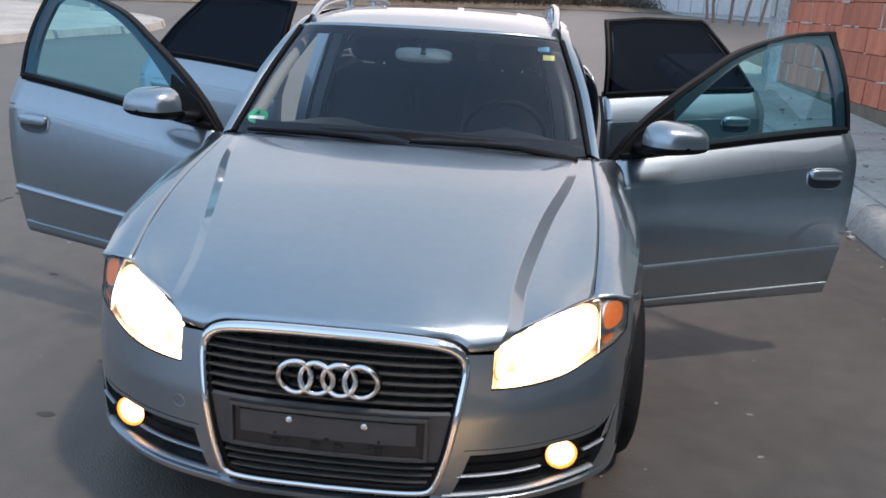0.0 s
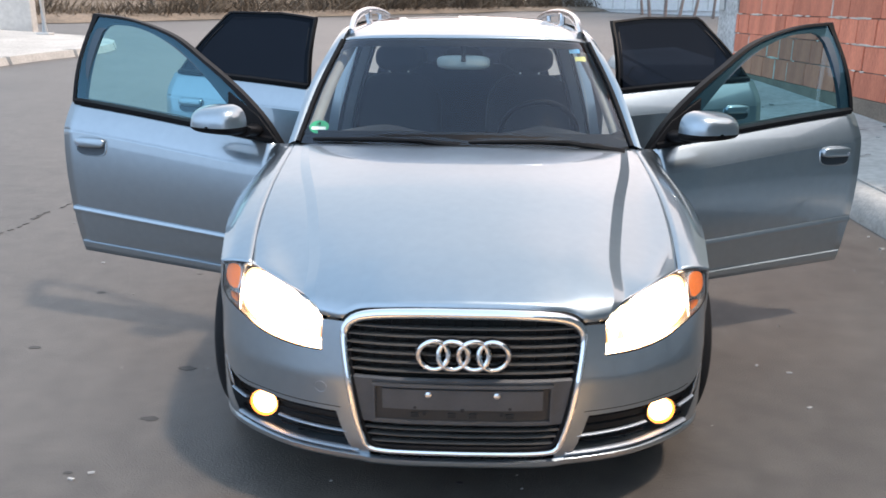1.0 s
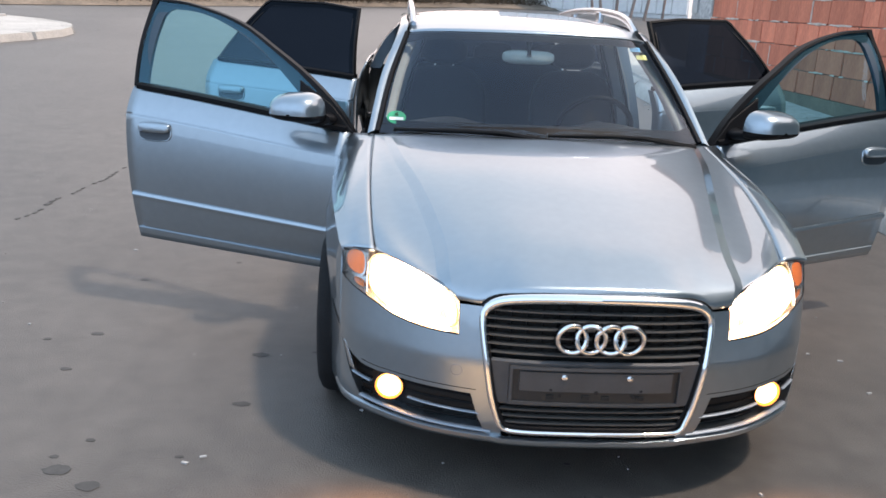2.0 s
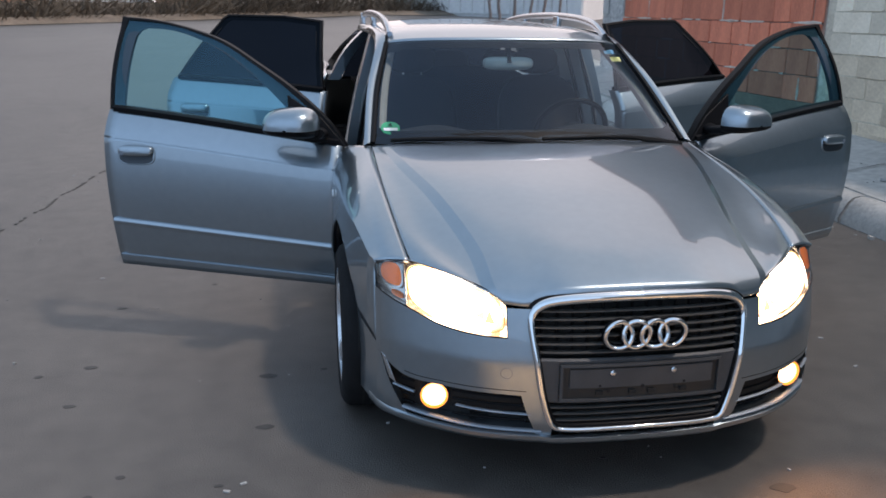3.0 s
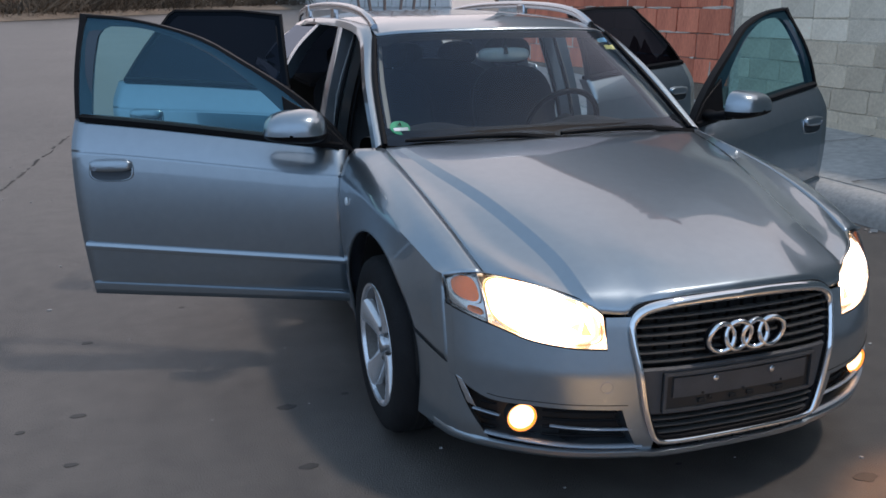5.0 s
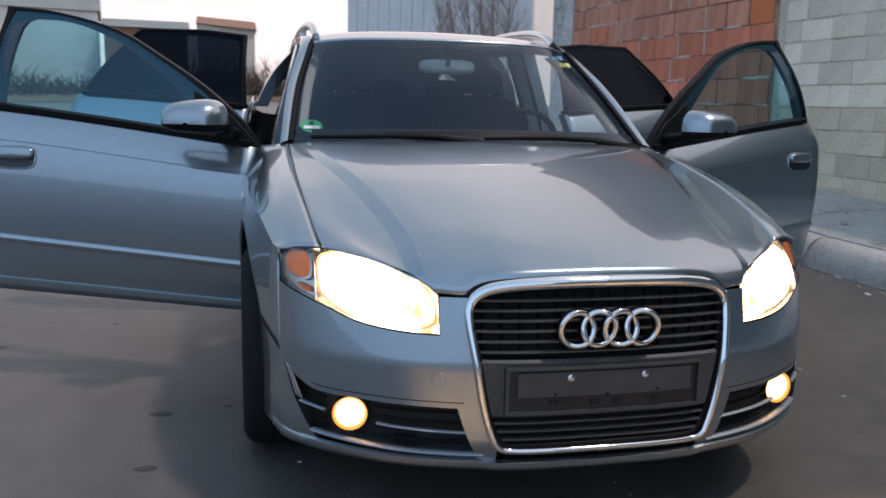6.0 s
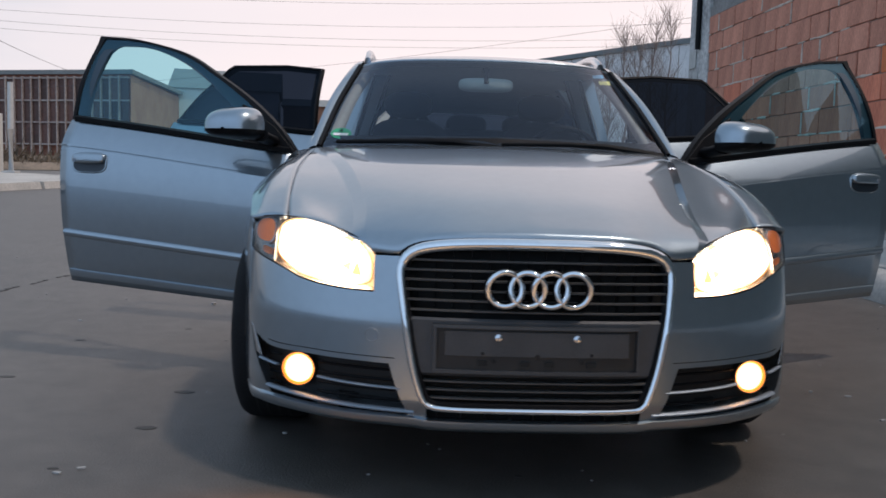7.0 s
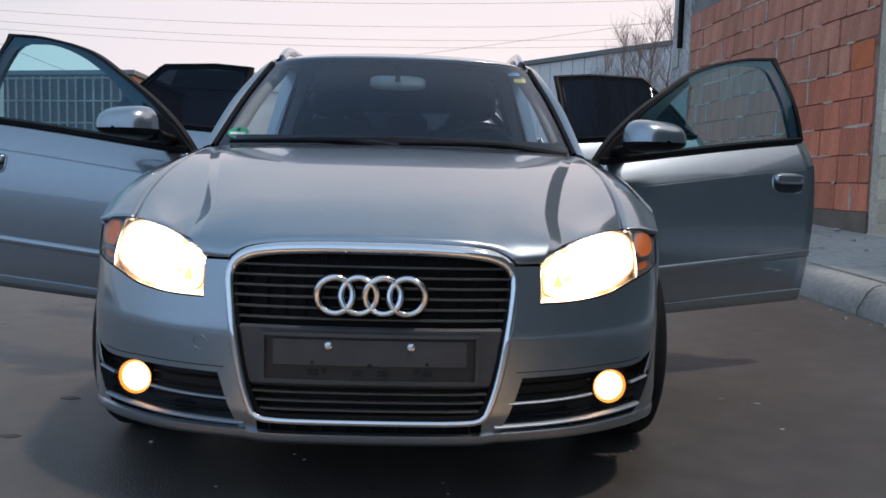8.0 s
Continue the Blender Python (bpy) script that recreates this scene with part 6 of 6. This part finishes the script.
sn = Vector((0, -0.56, 0.83)).normalized()
ux = Vector((1, 0, 0))
uy = ux.cross(sn) * -1


def sticker(name, u, v, outline, material, label, lift=-0.004):
    c = screen_point(u, v)
    gg = Geo().slab([c + ux * a + uy * b + sn * lift + Vector((0, 0.10 * abs(a), 0)) for a, b in outline], sn * 0.0008)
    return part(name, gg, material, screen, label, smooth=0), c


disc = [(0.041 * math.cos(a), 0.041 * math.sin(a)) for a in [k * math.pi / 16 for k in range(32)]]
_, c = sticker("round_sticker", -0.888, 0.150, disc, GREEN, "round green sticker with the number 4")
sticker("sticker_field", -0.888, 0.150, [(-0.030, -0.022), (0.030, -0.022), (0.030, -0.004), (-0.030, -0.004)], WHITE_PAPER, "white printed field", 0.0002)
font = bpy.data.curves.new("digit", "FONT")
font.body, font.size, font.extrude, font.align_x = "4", 0.034, 0.0004, "CENTER"
digit = new("sticker_digit", font)
digit.data.materials.append(BLACK_TRIM)
turn_m = Matrix((ux, uy, sn)).transposed().to_4x4()
digit.matrix_world = Matrix.Translation(c + uy * 0.004 + sn * 0.001) @ turn_m
digit.parent = screen
sticker("toll_sticker", 0.83, 0.90, [(-0.024, -0.012), (0.024, -0.012), (0.024, 0.020), (-0.024, 0.020)], BLUE_PAPER, "small blue toll sticker")
sticker("toll_sticker", 0.845, 0.825, [(-0.024, -0.016), (0.024, -0.016), (0.024, 0.018), (-0.024, 0.018)], YELLOW_PAPER, "small pale yellow toll sticker")

# ---------- cabin ----------
PALE_TRIM = mat("pale_mirror_back", (0.68, 0.73, 0.71), 0.5, vary=0.05)
m = Geo()
ring = [(0.122 * math.copysign(abs(math.cos(a)) ** 0.5, math.cos(a)), 0.031 * math.copysign(abs(math.sin(a)) ** 0.6, math.sin(a))) for a in [k * math.pi / 16 for k in range(32)]]
m.grid([[(-0.008 + x * s, 1.80 + d, 1.247 + z * s) for x, z in ring] for s, d in ((1.0, 0.012), (1.0, 0.0), (0.92, -0.014), (0.5, -0.020), (0.01, -0.021))], wrap=True, flip=True)
inner_mirror = part("cabin_mirror", m, PALE_TRIM, car, "pale grey back of the cabin mirror", smooth=60)
part("mirror_stem", Geo().tube([(-0.008, 1.782, 1.25), (-0.008, 1.80, 1.292), (-0.008, 1.815, 1.318)], [0.013, 0.010, 0.016], 10), DASH, inner_mirror)
part("mirror_silver", Geo().slab([(-0.008 + x * 0.94, 1.814, 1.247 + z * 0.9) for x, z in ring], (0, 0.001, 0)), MIRROR, inner_mirror, smooth=0)

g = Geo()
g.loft([mirror_curve(c) for c in ([(0, 1.30, 0.925), (0.4, 1.32, 0.922), (0.66, 1.38, 0.915)], [(0, 1.55, 0.942), (0.2, 1.56, 0.945), (0.38, 1.57, 0.962), (0.66, 1.60, 0.925)], [(0, 1.78, 0.920), (0.2, 1.79, 0.925), (0.38, 1.80, 0.950), (0.68, 1.80, 0.90)], [(0, 1.84, 0.80), (0.3, 1.85, 0.80), (0.68, 1.84, 0.78)], [(0, 1.80, 0.45), (0.3, 1.80, 0.45), (0.66, 1.78, 0.45)])], 30, 24)
part("dashboard", g, DASH, car, "dark grey dashboard", smooth=50)
hub = Vector((0.36, 1.93, 0.90))
axis = Vector((0, 0.87, 0.42)).normalized()
ws = axis.orthogonal().normalized()
wt = axis.cross(ws)
ring = [hub + 0.185 * (math.cos(a) * ws + math.sin(a) * wt) for a in [k * math.pi / 20 for k in range(40)]]
steer = part("steering_wheel", Geo().tube(ring, 0.014, 8, closed=True, up=tuple(axis)), BLACK_TRIM, car, "black steering wheel", smooth=70)
part("steering_boss", Geo().lathe([(0.07, -0.03), (0.065, 0.01), (0.04, 0.022), (0, 0.025)], hub - axis * 0.02, axis, 20), DASH, steer, smooth=60)
for a in (0.0, math.pi / 2, math.pi):
    d = Vector((math.cos(a), 0, -math.sin(a)))
    d = (d - axis * d.dot(axis)).normalized()
    part("steering_spoke", Geo().tube([hub - axis * 0.015, hub + d * 0.18], [0.022, 0.012], 6, flat=0.5), DASH, steer)


def pad(g, centre, size, lean, puff=0.25):
    """A cushion: one closed skin with bulging faces and rounded edges."""
    turn_ = Matrix.Rotation(lean, 3, "X")
    c, rows_ = Vector(centre), []
    for i in range(15):
        a = math.pi * i / 14
        row = []
        for j in range(28):
            b = 2 * math.pi * j / 28
            q = Vector((math.sin(a) * math.cos(b), math.sin(a) * math.sin(b), math.cos(a)))
            q = Vector([math.copysign(abs(v) ** (0.35 + puff), v) for v in q])
            row.append(c + turn_ @ Vector((q.x * size[0] / 2, q.y * size[1] / 2, q.z * size[2] / 2)))
        rows_.append(row)
    return g.grid(rows_, wrap=True, flip=True)


def seat(x, y, bench=False):
    w = 0.50 if not bench else 1.26
    s = part("rear_bench" if bench else "front_seat", pad(Geo(), (x, y, 0.50), (w, 0.52, 0.20), 0.08), CLOTH, car, "dark grey cloth seat", smooth=70)
    part("backrest", pad(Geo(), (x, y + 0.33, 0.83), (w * 0.96, 0.15, 0.64), -0.32), CLOTH, s, smooth=70)
    for hx in ((x,) if not bench else (-0.36, 0.0, 0.36)):
        rest = part("headrest", pad(Geo(), (hx, y + (0.455 if not bench else 0.44), 1.215 if not bench else 1.16), (0.26, 0.11, 0.15), -0.25, 0.4), CLOTH, s, smooth=70)
        for dx in (-0.05, 0.05):
            part("headrest_post", Geo().tube([(hx + dx, y + 0.425, 1.06), (hx + dx, y + 0.445, 1.17)], 0.006, 6), CHROME, s, "chrome headrest post")
    return s


seat(-0.36, 2.16)
seat(0.36, 2.16)
seat(0, 3.0, True)
for side in (1, -1):
    part("seat_belt", Geo(side).tube([(0.585, 2.46, 1.20), (0.575, 2.47, 0.9), (0.60, 2.44, 0.45)], 0.022, 6, flat=0.12, up=(1, 0, 0)), DASH, car)
    part("pillar_trim", Geo(side).loft([[(0.545, 2.44, 1.33), (0.665, 2.42, 0.95), (0.67, 2.40, 0.4)], [(0.535, 2.56, 1.33), (0.655, 2.58, 0.95), (0.66, 2.60, 0.4)]], 10, 4, flip=True), LINING, car, "pale pillar trim", smooth=60, thick=0.004)
part("load_cover", Geo().box((0, 3.85, 0.99), (1.2, 0.85, 0.02)), CLOTH, car, smooth=0)


# ---------- bricks and blocks of the street face ----------
def odd_brick(y, z):
    if 5.5 < y < 6.2 and 1.95 < z < 2.18:
        return BRICK_NEW
    return BRICK_PALE if z + 0.25 * noise.noise((y * 2.1, z * 3.0, 4.0)) > 1.98 else None


def smears(levels, joints, y0, y1, course, seed):
    """Mortar squeezed out of the joints in uneven lumps."""
    g, rnd = Geo(), random.Random(seed)

    def ridge(line, half, across):
        rows = [[], [], [], []]
        for (x, y, z), h in zip(line, half):
            for row, s, out in zip(rows, (-1, -0.55, 0.6, 1), (0.010, -0.003, -0.003, 0.010)):
                row.append((x + out, y + (s * h if across else 0), z + (0 if across else s * h)))
        g.grid(rows, flip=across)

    for n, z in enumerate(levels):
        line, half = [], []
        for y in steps([(y0, y1, int((y1 - y0) / 0.03))]):
            h = 0.005 + 0.024 * (noise.noise((y * 2.3, n * 3.7, 1.0)) + 0.5 * noise.noise((y * 9.0, n * 5.1, 2.0)))
            if h > 0.007:
                line.append((wall_x(y) - 0.024, y, z + 0.008 * noise.noise((y * 5, n, 9.0))))
                half.append(h)
            else:
                if len(line) > 2:
                    ridge(line, half, False)
                line, half = [], []
        if len(line) > 2:
            ridge(line, half, False)
    for y, z in joints:
        if rnd.random() < 0.28 and y < y1 - 0.1:
            zs_ = [z + course * (k / 8 - 0.5) * rnd.uniform(0.75, 1.0) for k in range(9)]
            ridge([(wall_x(y) - 0.024, y + 0.006 * noise.noise((q * 9, y, 0)), q) for q in zs_], [max(0.003, 0.010 + 0.016 * noise.noise((q * 11, y * 3, 4))) for q in zs_], True)
    return g


COURSE = 0.2605
spots = pieces(wall_brick, "brick", Y_SPLIT + 0.02, Y_END, 0.385, COURSE, 0.009, BRICK, 0.02, (BASE_Z, TOP_Z + 0.02), 5, odd_brick, (1, 1, 1.4, 1.7, 1, 0.7, 1.25))
tagged(part("mortar_smears", smears([BASE_Z + COURSE * k for k in range(1, 10)], spots, Y_SPLIT + 0.04, Y_END, COURSE, 3), MORTAR, wall_brick, smooth=50), kind="stuff")


def block_kind(y, z):
    return BLOCK_SAND if z + 0.12 * noise.noise((y * 3.0, z * 4.0, 2.0)) < 1.14 else BLOCK


spots = pieces(wall_block, "block", 2.9, Y_SPLIT - 0.13, 0.405, 0.195, 0.011, BLOCK, 0.02, (0.345, TOP_Z), 8, block_kind, (1, 1, 1, 1, 0.97, 0.6))
